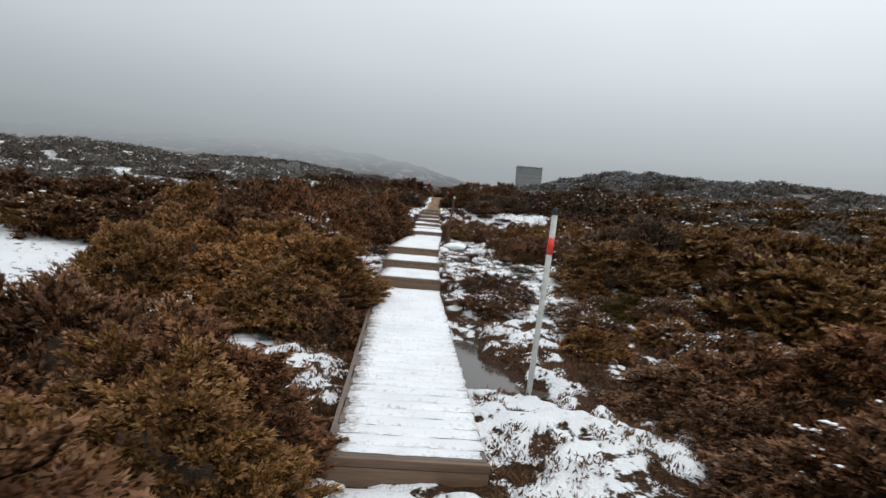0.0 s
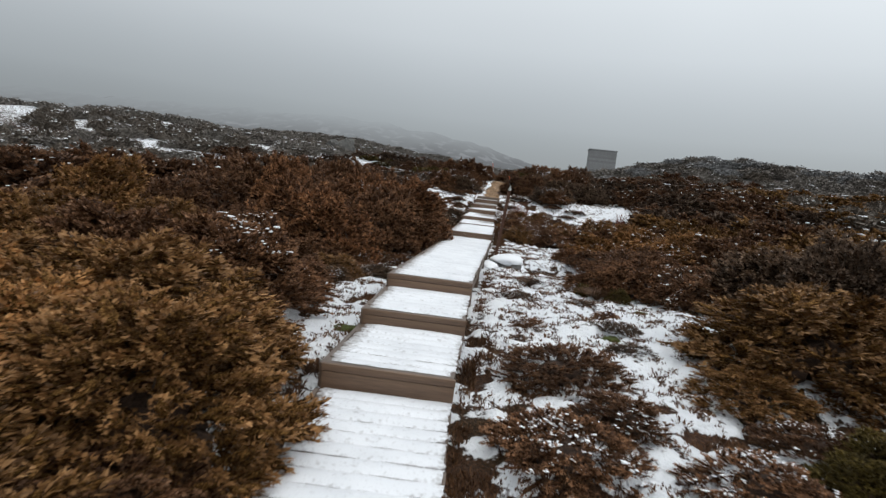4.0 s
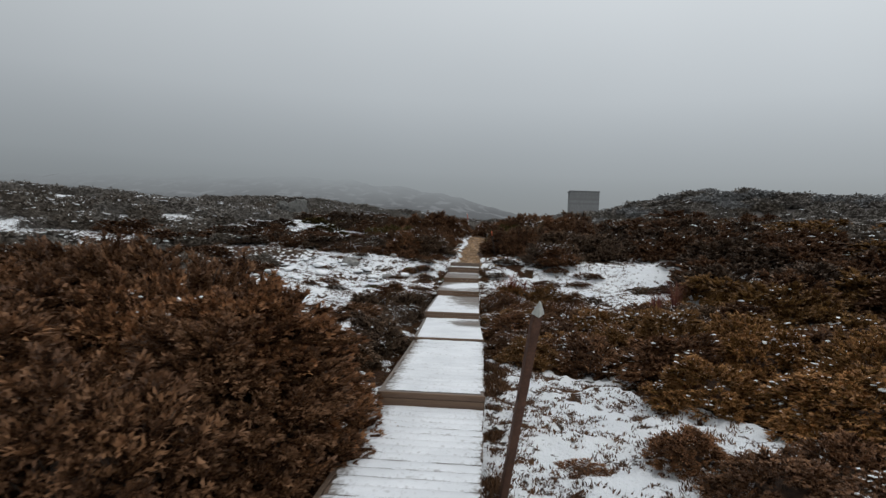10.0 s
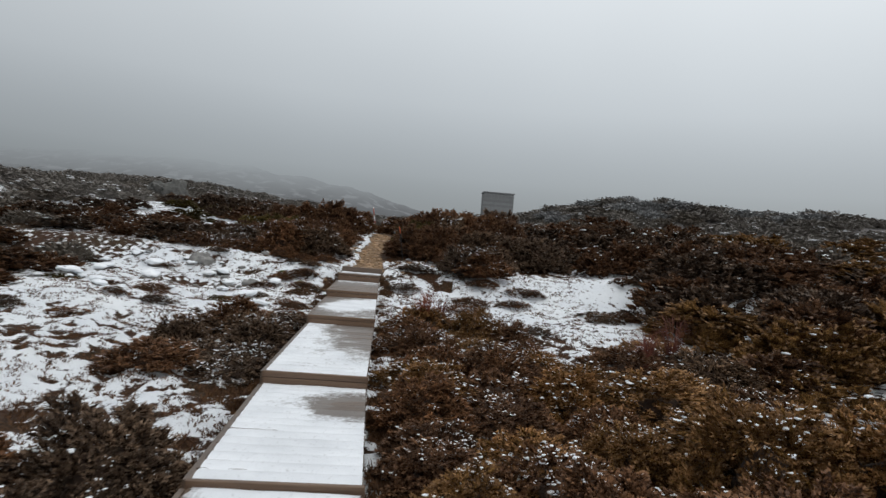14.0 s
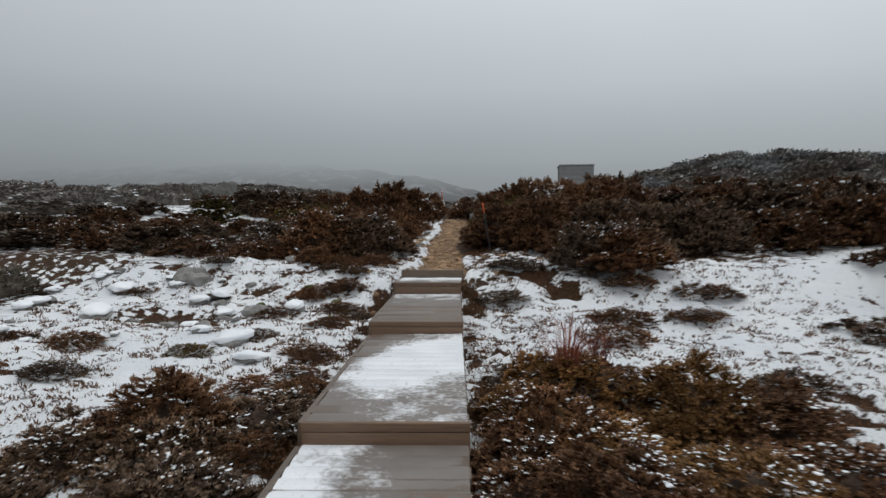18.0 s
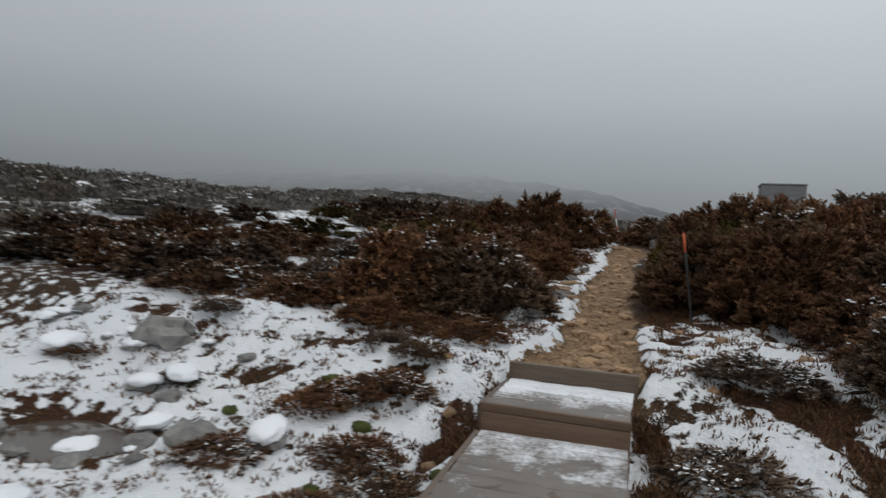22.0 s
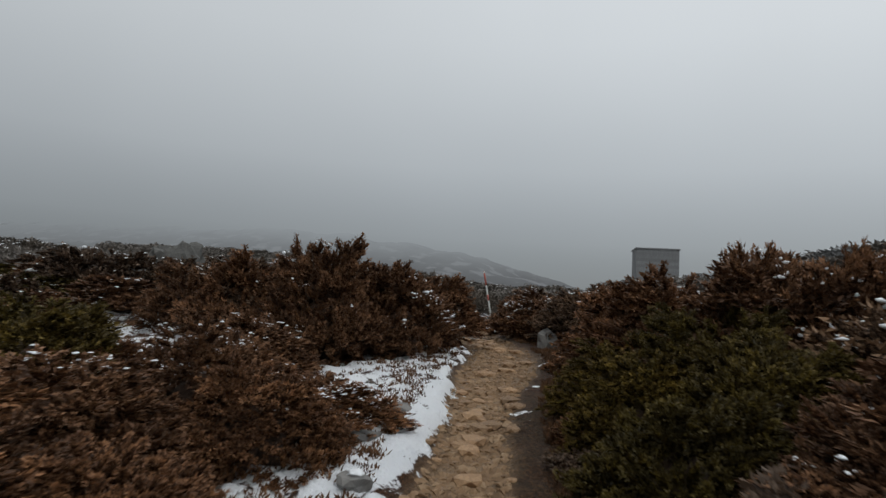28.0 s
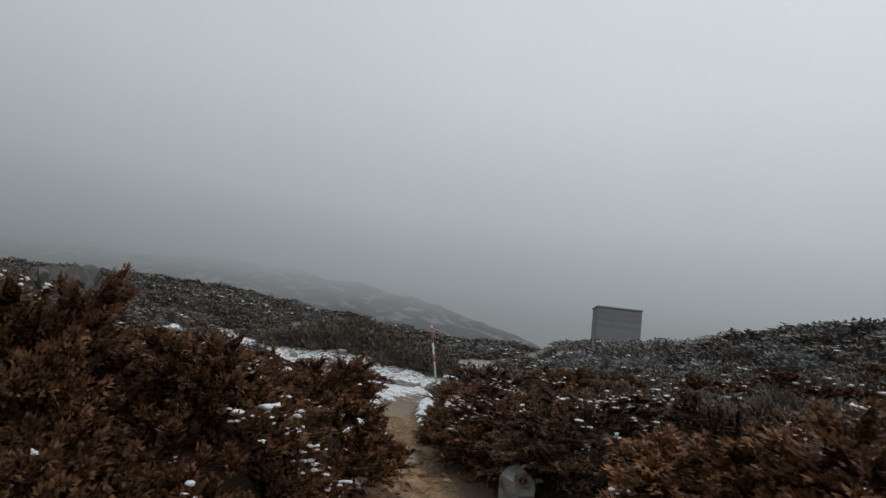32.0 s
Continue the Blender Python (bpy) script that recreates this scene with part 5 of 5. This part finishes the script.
for x, y, w, h in ((-0.7, 31.5, 0.85, 0.55), (-0.4, 31.9, 0.9, 0.62), (-0.1, 32.3, 1.0, 0.75), (-2.7, 31.7, 0.9, 0.55), (-3.3, 32.2, 1.0, 0.62), (-2.9, 32.9, 0.9, 0.6)):
    shrub(x, y, w, h, M_UMBER, "dome", True, 0.5, bush)
for x, y, w, h in ((3.1, 10.2, 0.8, 0.45), (3.5, 10.6, 0.9, 0.5), (3.9, 10.1, 1.0, 0.55), (3.4, 11.3, 0.9, 0.5), (3.9, 11.2, 1.0, 0.55), (4.2, 9.6, 0.9, 0.5)):
    shrub(x, y, w, h, bush.choice((M_RUST, M_UMBER)), "dome", True, 0.6, bush)
for x, y, w, h in ((4.52, 5.3, 0.42, 0.3), (4.75, 5.6, 0.5, 0.34), (4.6, 4.9, 0.3, 0.2)):
    shrub(x, y, w, h, M_GREEN, "dome", True, 0.0, bush)
for x, y, w, h in ((3.05, 12.8, 0.8, 0.4), (3.5, 12.3, 0.9, 0.45), (3.6, 13.1, 0.9, 0.5), (4.1, 12.6, 1.0, 0.5), (2.6, 13.4, 0.6, 0.3)):
    shrub(x, y, w, h, bush.choice((M_RUST, M_UMBER)), "dome", True, 0.6, bush)


build_scrub()

# ---- poles, stakes ----
def marker_pole(name, foot, top, radius, bands, cap, label):
    """A trail pole: foot and top in the world; bands: (from, to, material) as shares of its length."""
    foot, top = Vector(foot), Vector(top)
    root = new(name)
    root.matrix_world = Matrix.Translation(foot) @ (top - foot).to_track_quat("Z", "Y").to_matrix().to_4x4()
    length = (top - foot).length
    tagged(root, label, "marker pole")
    shaft = None
    for k, (a, b2, m) in enumerate(bands):
        bm = bmesh.new()
        grow = 1.06 if k else 1.0
        rod(bm, (0, 0, length * a - (0.25 if a == 0 else 0)), (0, 0, length * b2), radius * grow, radius * grow, 14, 2)
        ob = part("shaft" if k == 0 else "band", bm, m, root if k == 0 else shaft)
        shaft = ob if k == 0 else shaft
        ob.data.polygons.foreach_set("use_smooth", [len(p.vertices) == 4 for p in ob.data.polygons])
    bm = bmesh.new()
    if cap == "round":
        rod(bm, (0, 0, length - 0.002), (0, 0, length + 0.045), radius * 1.08, radius * 1.02, 14)
        part("cap", bm, M_BLACK, root, "black rubber cap")
    else:
        rod(bm, (0, 0, length), (0, 0, length + 0.01), radius, radius * 0.7, 10)
        part("tip", bm, bands[-1][2], root)
    return root


marker_pole("marker_pole", (3.31, 1.38, 0.62), (3.38, 1.27, 2.06), 0.021, [(0, 1, M_PLASTIC), (0.8, 0.885, M_TAPE)], "round", "pale grey plastic marker pole with a red band and black cap")
marker_pole("marker_pole", (-0.48, 29.3, 2.15), (-0.59, 28.75, 3.12), 0.0105, [(0, 1, M_BLACK), (0.84, 1.0, M_ORANGE)], "flat", "thin dark marker pole with an orange tip among shrubs")
marker_pole("marker_pole", (-4.45, 51.3, 2.75), (-4.85, 51.2, 4.75), 0.03, [(0, 1, M_PLASTIC), (0.5, 0.6, M_FAR_TAPE), (0.76, 0.97, M_FAR_TAPE)], "flat", "leaning white marker pole with red bands beside the track")

# rusted stake with a pointed cap
root = new("iron_stake")
root.matrix_world = Matrix.Translation((1.34, 12.5, 1.0)) @ (Vector((1.57, 11.7, 2.49)) - Vector((1.34, 12.5, 1.0))).to_track_quat("Z", "Y").to_matrix().to_4x4()
tagged(root, "leaning rusted iron stake with a pointed cap beside the boardwalk", "stake")
bm = bmesh.new()
box(bm, -0.022, 0.022, -0.016, 0.016, -0.3, 1.58, 0.004)
box(bm, -0.022, -0.012, -0.016, 0.04, -0.3, 1.56, 0.002)
part("shaft", bm, M_RUSTY, root)
bm = bmesh.new()
rod(bm, (0, 0, 1.575), (0, 0, 1.65), 0.034, 0.004, 4)
part("cap", bm, M_PLASTIC, root, "pale pointed metal cap")

# the hut on the hill
def hut(x, y, z, turn):
    root = new("hut")
    root.matrix_world = pose(x, y, z, 0, 0, turn)
    tagged(root, "flat-roofed grey board hut on the hilltop, haze in its colour", "hut")
    w, d, h = 3.45, 2.6, 2.9
    front = None
    for name, a in (("wall", (-w / 2, w / 2, -d / 2, -d / 2 + 0.1)), ("wall", (-w / 2, w / 2, d / 2 - 0.1, d / 2)),
                    ("wall", (-w / 2, -w / 2 + 0.1, -d / 2 + 0.1, d / 2 - 0.1)), ("wall", (w / 2 - 0.1, w / 2, -d / 2 + 0.1, d / 2 - 0.1))):
        bm = bmesh.new()
        box(bm, *a, -0.8, h, 0.01)
        ob = part(name, bm, M_HUT, root)
        front = ob if a[2] == -d / 2 and a[1] == w / 2 and a[0] == -w / 2 else front
    for k in range(11):
        bm = bmesh.new()
        zz = 0.05 + k * 0.26
        box(bm, -w / 2 - 0.012, w / 2 + 0.012, -d / 2 - 0.016, -d / 2 - 0.002, zz, zz + 0.254, 0.004)
        part("board", bm, M_HUT, front)
    bm = bmesh.new()
    box(bm, -w / 2 - 0.08, w / 2 + 0.08, -d / 2 - 0.1, d / 2 + 0.1, h + 0.002, h + 0.12, 0.02)
    part("roof", bm, M_HUTTOP, root)


hut(4.0, 86.0, 6.38, 4)


# ---- stones ----
def stone(x, y, size, material, seed, label, lift=0.0, snow=0.0, name="stone", cat="stone", group=""):
    rnd = random.Random(seed)
    bm = bmesh.new()
    lump(bm, rnd, (0, 0, 0), size, 3 if max(size) > 0.25 else 2, 0.6, 1.3, 0.6)
    me = bpy.data.meshes.new(name)
    bm.to_mesh(me)
    bm.free()
    me.materials.append(material)
    root = new(name, me)
    root.matrix_world = pose(x, y, ground_at(x, y) + size[2] * 0.22 + lift, rnd.uniform(-8, 8), rnd.uniform(-8, 8), rnd.uniform(0, 360))
    tagged(root, label, cat, group)
    if snow:
        bm = bmesh.new()
        lump(bm, rnd, (size[0] * 0.08, size[1] * 0.05, size[2] * (0.62 if snow > 1 else 0.78)), (size[0] * snow * 0.85, size[1] * snow * 0.8, size[2] * (0.75 if snow > 1 else 0.3)), 3, 0.35 if snow > 1 else 0.55, 1.7)
        ob = part("snow_cap", bm, M_SNOW, root)
        ob.data.polygons.foreach_set("use_smooth", [True] * len(ob.data.polygons))
    return root


stone(1.68, 11.6, (0.25, 0.2, 0.12), M_ROCK, 1, "grey boulder under a thick snow cap by the boardwalk", 0.03, 1.35, "boulder", "boulder")
stone(1.42, 11.2, (0.16, 0.14, 0.08), M_ROCK, 2, "low grey boulder capped with snow", 0.02, 1.35, "boulder", "boulder")
stone(-4.65, 26.85, (0.27, 0.19, 0.17), M_ROCK, 3, "grey boulder bare of snow beside the bog", 0, 0.0, "boulder", "boulder")
stone(-3.6, 28.1, (0.2, 0.15, 0.09), M_ROCK, 4, "grey boulder among snow and moss", 0, 0.5, "boulder", "boulder")
stone(-1.74, 38.1, (0.16, 0.14, 0.17), M_ROCK, 5, "upright grey lichened boulder beside the track", 0.05, 0.0, "boulder", "boulder")
stone(-1.0, 37.7, (0.22, 0.2, 0.14), M_ROCK, 6, "low grey boulder capped with snow beside the track", 0, 0.8, "boulder", "boulder")
stone(0.1, 36.2, (0.3, 0.24, 0.2), M_ROCK, 7, "grey boulder capped with snow among shrubs", 0.3, 0.9, "boulder", "boulder")
stone(-18.1, 53.2, (0.8, 0.7, 1.0), M_OUTCROP, 8, "pointed grey rock outcrop among shrubs", 0.3, 0.0, "boulder", "boulder")
stone(-19.6, 53.6, (0.6, 0.6, 0.6), M_OUTCROP, 9, "low grey rock outcrop on the slope", 0.3, 0.0, "boulder", "boulder")
stone(-12.4, 50.5, (0.4, 0.3, 0.22), M_ROCK, 10, "pale snow-topped boulder on the slope", 0.1, 0.6, "boulder", "boulder")
stone(-8.8, 38.8, (0.42, 0.36, 0.42), M_OUTCROP, 12, "grey rock outcrop overgrown by shrubs", 0.0, 0.0, "boulder", "boulder")
stone(15.0, 71.0, (0.5, 0.45, 0.42), M_ROCK, 13, "grey cairn-like rock on the hilltop", 0.1, 0.0, "boulder", "boulder")
stone(-4.93, 25.2, (0.2, 0.16, 0.1), M_ROCK, 14, "stone under a thick rounded snow cap in the bog", 0.04, 1.3, "boulder", "boulder")
bog_rnd = random.Random(31)
for k in range(46):
    y = bog_rnd.uniform(23.2, 27.0)
    x = float(line_x(y)) - 1.3 - 4.2 * bog_rnd.random() ** 0.8
    q = bog_rnd.choice((0.06, 0.08, 0.1, 0.13, 0.17))
    capped = bog_rnd.random() < 0.72
    stone(x, y, (q, q * bog_rnd.uniform(0.65, 1), q * 0.5), M_ROCK, 700 + k, "rounded stone under a snow cap in the bog" if capped else "wet grey stone lying in the boggy snow", 0.01, 1.5 if capped else 0.0, group="stones of the bog")
stone_rnd = random.Random(77)
for k in range(80):
    y = stone_rnd.uniform(45, 57)
    x = float(line_x(y)) + stone_rnd.uniform(-6, 5)
    q = stone_rnd.uniform(0.12, 0.34)
    stone(x, y, (q, q * stone_rnd.uniform(0.6, 1), q * 0.55), M_ROCK, 200 + k, "grey block of a snowy boulder field", 0, 0.8 if stone_rnd.random() < 0.55 else 0.0, "boulder", "boulder", "blocks of the boulder field")

# flat stones edging the track and stones lying in it
for k, (u, y, a, b2, h) in enumerate([(-0.5, 30.2, 0.2, 0.13, 0.06), (-0.55, 30.7, 0.22, 0.14, 0.07), (-0.5, 31.2, 0.17, 0.12, 0.05), (-0.52, 31.7, 0.24, 0.15, 0.07), (-0.58, 32.2, 0.13, 0.11, 0.06),
                                     (-0.5, 32.7, 0.12, 0.1, 0.08), (-0.62, 33.4, 0.14, 0.1, 0.06), (-0.55, 34.1, 0.16, 0.12, 0.06), (-0.62, 29.6, 0.15, 0.1, 0.05), (-0.66, 28.9, 0.17, 0.12, 0.06),
                                     (0.75, 27.9, 0.07, 0.06, 0.04), (0.95, 28.4, 0.11, 0.09, 0.05), (0.68, 28.9, 0.06, 0.06, 0.04), (0.9, 27.3, 0.07, 0.05, 0.04), (1.5, 28.1, 0.13, 0.1, 0.06),
                                     (-0.85, 27.6, 0.1, 0.08, 0.05), (-0.95, 27.2, 0.12, 0.07, 0.05), (-0.75, 26.7, 0.1, 0.07, 0.05), (-0.7, 26.2, 0.09, 0.07, 0.05)]):
    stone(float(line_x(y)) + u, y, (a * (0.85 if k < 10 else 0.55), b2 * (0.85 if k < 10 else 0.55), h * 0.7), M_ROCK if 2 < k < 10 or k == 0 else M_TANROCK, 300 + k, "flat weathered stone edging the dirt track", 0.0, 0.6 if k in (1, 5, 8) else 0.0, group="edging stones")
pebbles = []
for k in range(6):
    bm = bmesh.new()
    lump(bm, random.Random(400 + k), (0, 0, 0), (1, 0.72, 0.36), 1, 0.5, 1.5, 0.55)
    me = bpy.data.meshes.new("track_stone")
    bm.to_mesh(me)
    bm.free()
    me.materials.append(M_TANROCK)
    pebbles.append(me)
peb_rnd = random.Random(12)
for k in range(300):
    y = 27.3 + 13.0 * peb_rnd.random() ** 1.35
    u = peb_rnd.gauss(0, 0.2)
    u = max(-0.45, min(0.45, u))
    x = float(line_x(y)) + u
    q = peb_rnd.choice((0.025, 0.032, 0.04, 0.05, 0.065, 0.085, 0.11))
    ob = link_mesh("track_stone", peb_rnd.choice(pebbles), ground)
    ob.matrix_basis = pose(x, y, ground_at(x, y) + q * 0.12, 0, 0, peb_rnd.uniform(0, 360)) @ Matrix.Diagonal((q, q, q, 1))


# fine gravel on the track
def gravel(seed, count):
    rng = np.random.default_rng(seed)
    y = 27.3 + 15 * rng.random(count) ** 1.3
    x = line_x(y) + rng.normal(size=count) * 0.26
    z, sn, t = surface(x, y)
    keep = t > 0.35
    x, y, z = x[keep], y[keep], z[keep]
    m = len(x)
    base = np.array([(1, 0, 0), (-0.4, 0.8, 0), (-0.6, -0.7, 0), (0.05, 0.05, 0.75), (0.3, -0.35, 0.5)], float)
    tri = np.array([(0, 1, 3), (1, 2, 3), (2, 4, 3), (2, 0, 4), (0, 3, 4)])
    a = rng.random(m) * 6.28
    r = (0.007 + 0.05 * rng.random(m) ** 3)[:, None]
    ca, sa = np.cos(a)[:, None], np.sin(a)[:, None]
    px = (base[None, :, 0] * ca - base[None, :, 1] * sa) * r + x[:, None]
    py = (base[None, :, 0] * sa + base[None, :, 1] * ca) * r + y[:, None]
    pz = base[None, :, 2] * r * 0.55 + z[:, None] - 0.002
    verts = np.stack([px, py, pz], -1).reshape(-1, 3)
    faces = (tri[None] + 5 * np.arange(m)[:, None, None]).reshape(-1, 3)
    tagged(new("gravel", mesh_from("gravel", verts, faces, M_GRAVEL)), "tan angular gravel strewn over the dirt track", "gravel", kind="stuff")


gravel(9, 24000)


# ---- grass ----
def grass_tuft(name, x, y, radius, height, count, material, seed, label, cat):
    """A tuft of arching strap leaves."""
    rnd = random.Random(seed)
    verts, faces = [], []
    for i in range(count):
        a = rnd.uniform(0, 2 * math.pi)
        reach, h, w = radius * rnd.uniform(0.5, 1.1), height * rnd.uniform(0.6, 1.1), rnd.uniform(0.003, 0.006)
        dx, dy = math.cos(a), math.sin(a)
        sx, sy = -dy * w, dx * w
        base = len(verts)
        for k in range(5):
            f = k / 4
            r, z = reach * f, h * (math.sin(f * 2.2) / 0.81) * (1 if f < 0.9 else 0.96)
            ww = (1 - f) ** 0.6
            verts.append((dx * r + sx * ww, dy * r + sy * ww, z))
            verts.append((dx * r - sx * ww, dy * r - sy * ww, z + 0.003))
        for k in range(4):
            b2 = base + 2 * k
            faces.append((b2, b2 + 1, b2 + 3, b2 + 2))
    ob = new(name, mesh_from(name, verts, faces, material))
    ob.matrix_world = pose(x, y, ground_at(x, y))
    return tagged(ob, label, cat)


for k, (x, y, r) in enumerate([(3.9, 21.6, 0.36), (0.55, 23.0, 0.3), (2.88, 10.5, 0.34), (0.8, 23.3, 0.22), (3.5, 21.3, 0.28), (3.1, 9.6, 0.3), (2.2, 9.9, 0.22), (0.6, 19.2, 0.2)]):
    grass_tuft("grass_tuft", x, y, r, r * (1.7 if k in (0, 1, 3, 4) else 0.42), 70 if k in (0, 1, 3, 4) else 190, M_RED if k in (0, 1, 3, 4) else M_SEDGE, 500 + k, "reddish pineapple-grass tuft with arching leaves" if k in (0, 1, 3, 4) else "brown sedge tussock with arching leaves", "grass")

# moss cushions
for k, (x, y, r) in enumerate([(0.9, 6.58, 0.14), (-2.2, 16.7, 0.3), (-3.0, 17.7, 0.25), (-2.6, 16.2, 0.2), (3.2, 7.4, 0.09), (3.6, 9.0, 0.08), (-2.3, 26.3, 0.07), (-1.6, 26.0, 0.06), (-2.8, 26.7, 0.09), (-2.1, 25.5, 0.05), (-3.3, 26.2, 0.06), (-1.5, 25.2, 0.05)]):
    bm = bmesh.new()
    lump(bm, random.Random(600 + k), (0, 0, 0), (r, r * 0.75, 0.025 + 0.16 * r), 3, 0.45, 3.5)
    me = bpy.data.meshes.new("moss_cushion")
    bm.to_mesh(me)
    bm.free()
    me.polygons.foreach_set("use_smooth", [True] * len(me.polygons))
    me.materials.append(M_MOSS)
    ob = new("moss_cushion", me)
    ob.matrix_world = pose(x, y, ground_at(x, y) + 0.015)
    tagged(ob, "low bright green moss cushion in the snow", "moss")


# small heath sprigs that stand out of the snow
def sprigs(name, seed, count, y0, y1, reach, lo, hi, height, material, label, patch=0.0):
    rng = np.random.default_rng(seed)
    y = y0 + (y1 - y0) * rng.random(count)
    side = np.where(rng.random(count) < 0.5, -1, 1)
    u = side * (0.48 + (reach - 0.48) * rng.random(count) ** 1.4)
    x = line_x(y) + u
    z, s, t = surface(x, y)
    clump = lattice(x / 0.2, y / 0.2, 71)
    ok = (s >= lo) & (s <= hi) & (t < 0.1) & (clump > 0.4) & (lattice(x / 0.9, y / 0.9, 73) > patch)
    for px, py, ax, ay, level in PONDS:
        ok &= np.hypot((x - px) / ax, (y - py) / ay) > 1.25
    x, y, z = x[ok], y[ok], z[ok]
    m, per = len(x), 7
    P = np.repeat(np.stack([x, y, z - 0.01], -1), per, 0)
    P[:, :2] += rng.normal(size=(m * per, 2)) * 0.02
    D = rng.normal(size=(m * per, 3)) * np.array([0.55, 0.55, 0.15]) + np.array([0, 0, 0.9])
    D /= np.linalg.norm(D, axis=1)[:, None]
    L = (height * (0.4 + rng.random(m * per)))[:, None]
    S = np.cross(D, rng.normal(size=(m * per, 3)))
    S /= np.linalg.norm(S, axis=1)[:, None]
    verts = np.stack([P - S * 0.005, P + D * L * 0.5 + S * 0.009, P + D * L], 1).reshape(-1, 3)
    return tagged(new(name, mesh_from(name, verts, np.arange(3 * m * per).reshape(-1, 3), material)), label, "undergrowth", kind="stuff")


sprigs("undergrowth", 1, 120000, -1.0, 40, 4.2, -0.2, 0.36, 0.05, M_SEDGE, "short brown heath sprigs over the peat")
sprigs("undergrowth", 2, 70000, -1.0, 40, 5.0, 0.3, 1.1, 0.042, M_SEDGE, "short brown heath sprigs standing out of the snow")
sprigs("undergrowth", 3, 12000, 5.0, 27, 0.7, -0.3, 1.1, 0.075, M_SEDGE, "brown grass growing along the boardwalk's edges", 0.55)
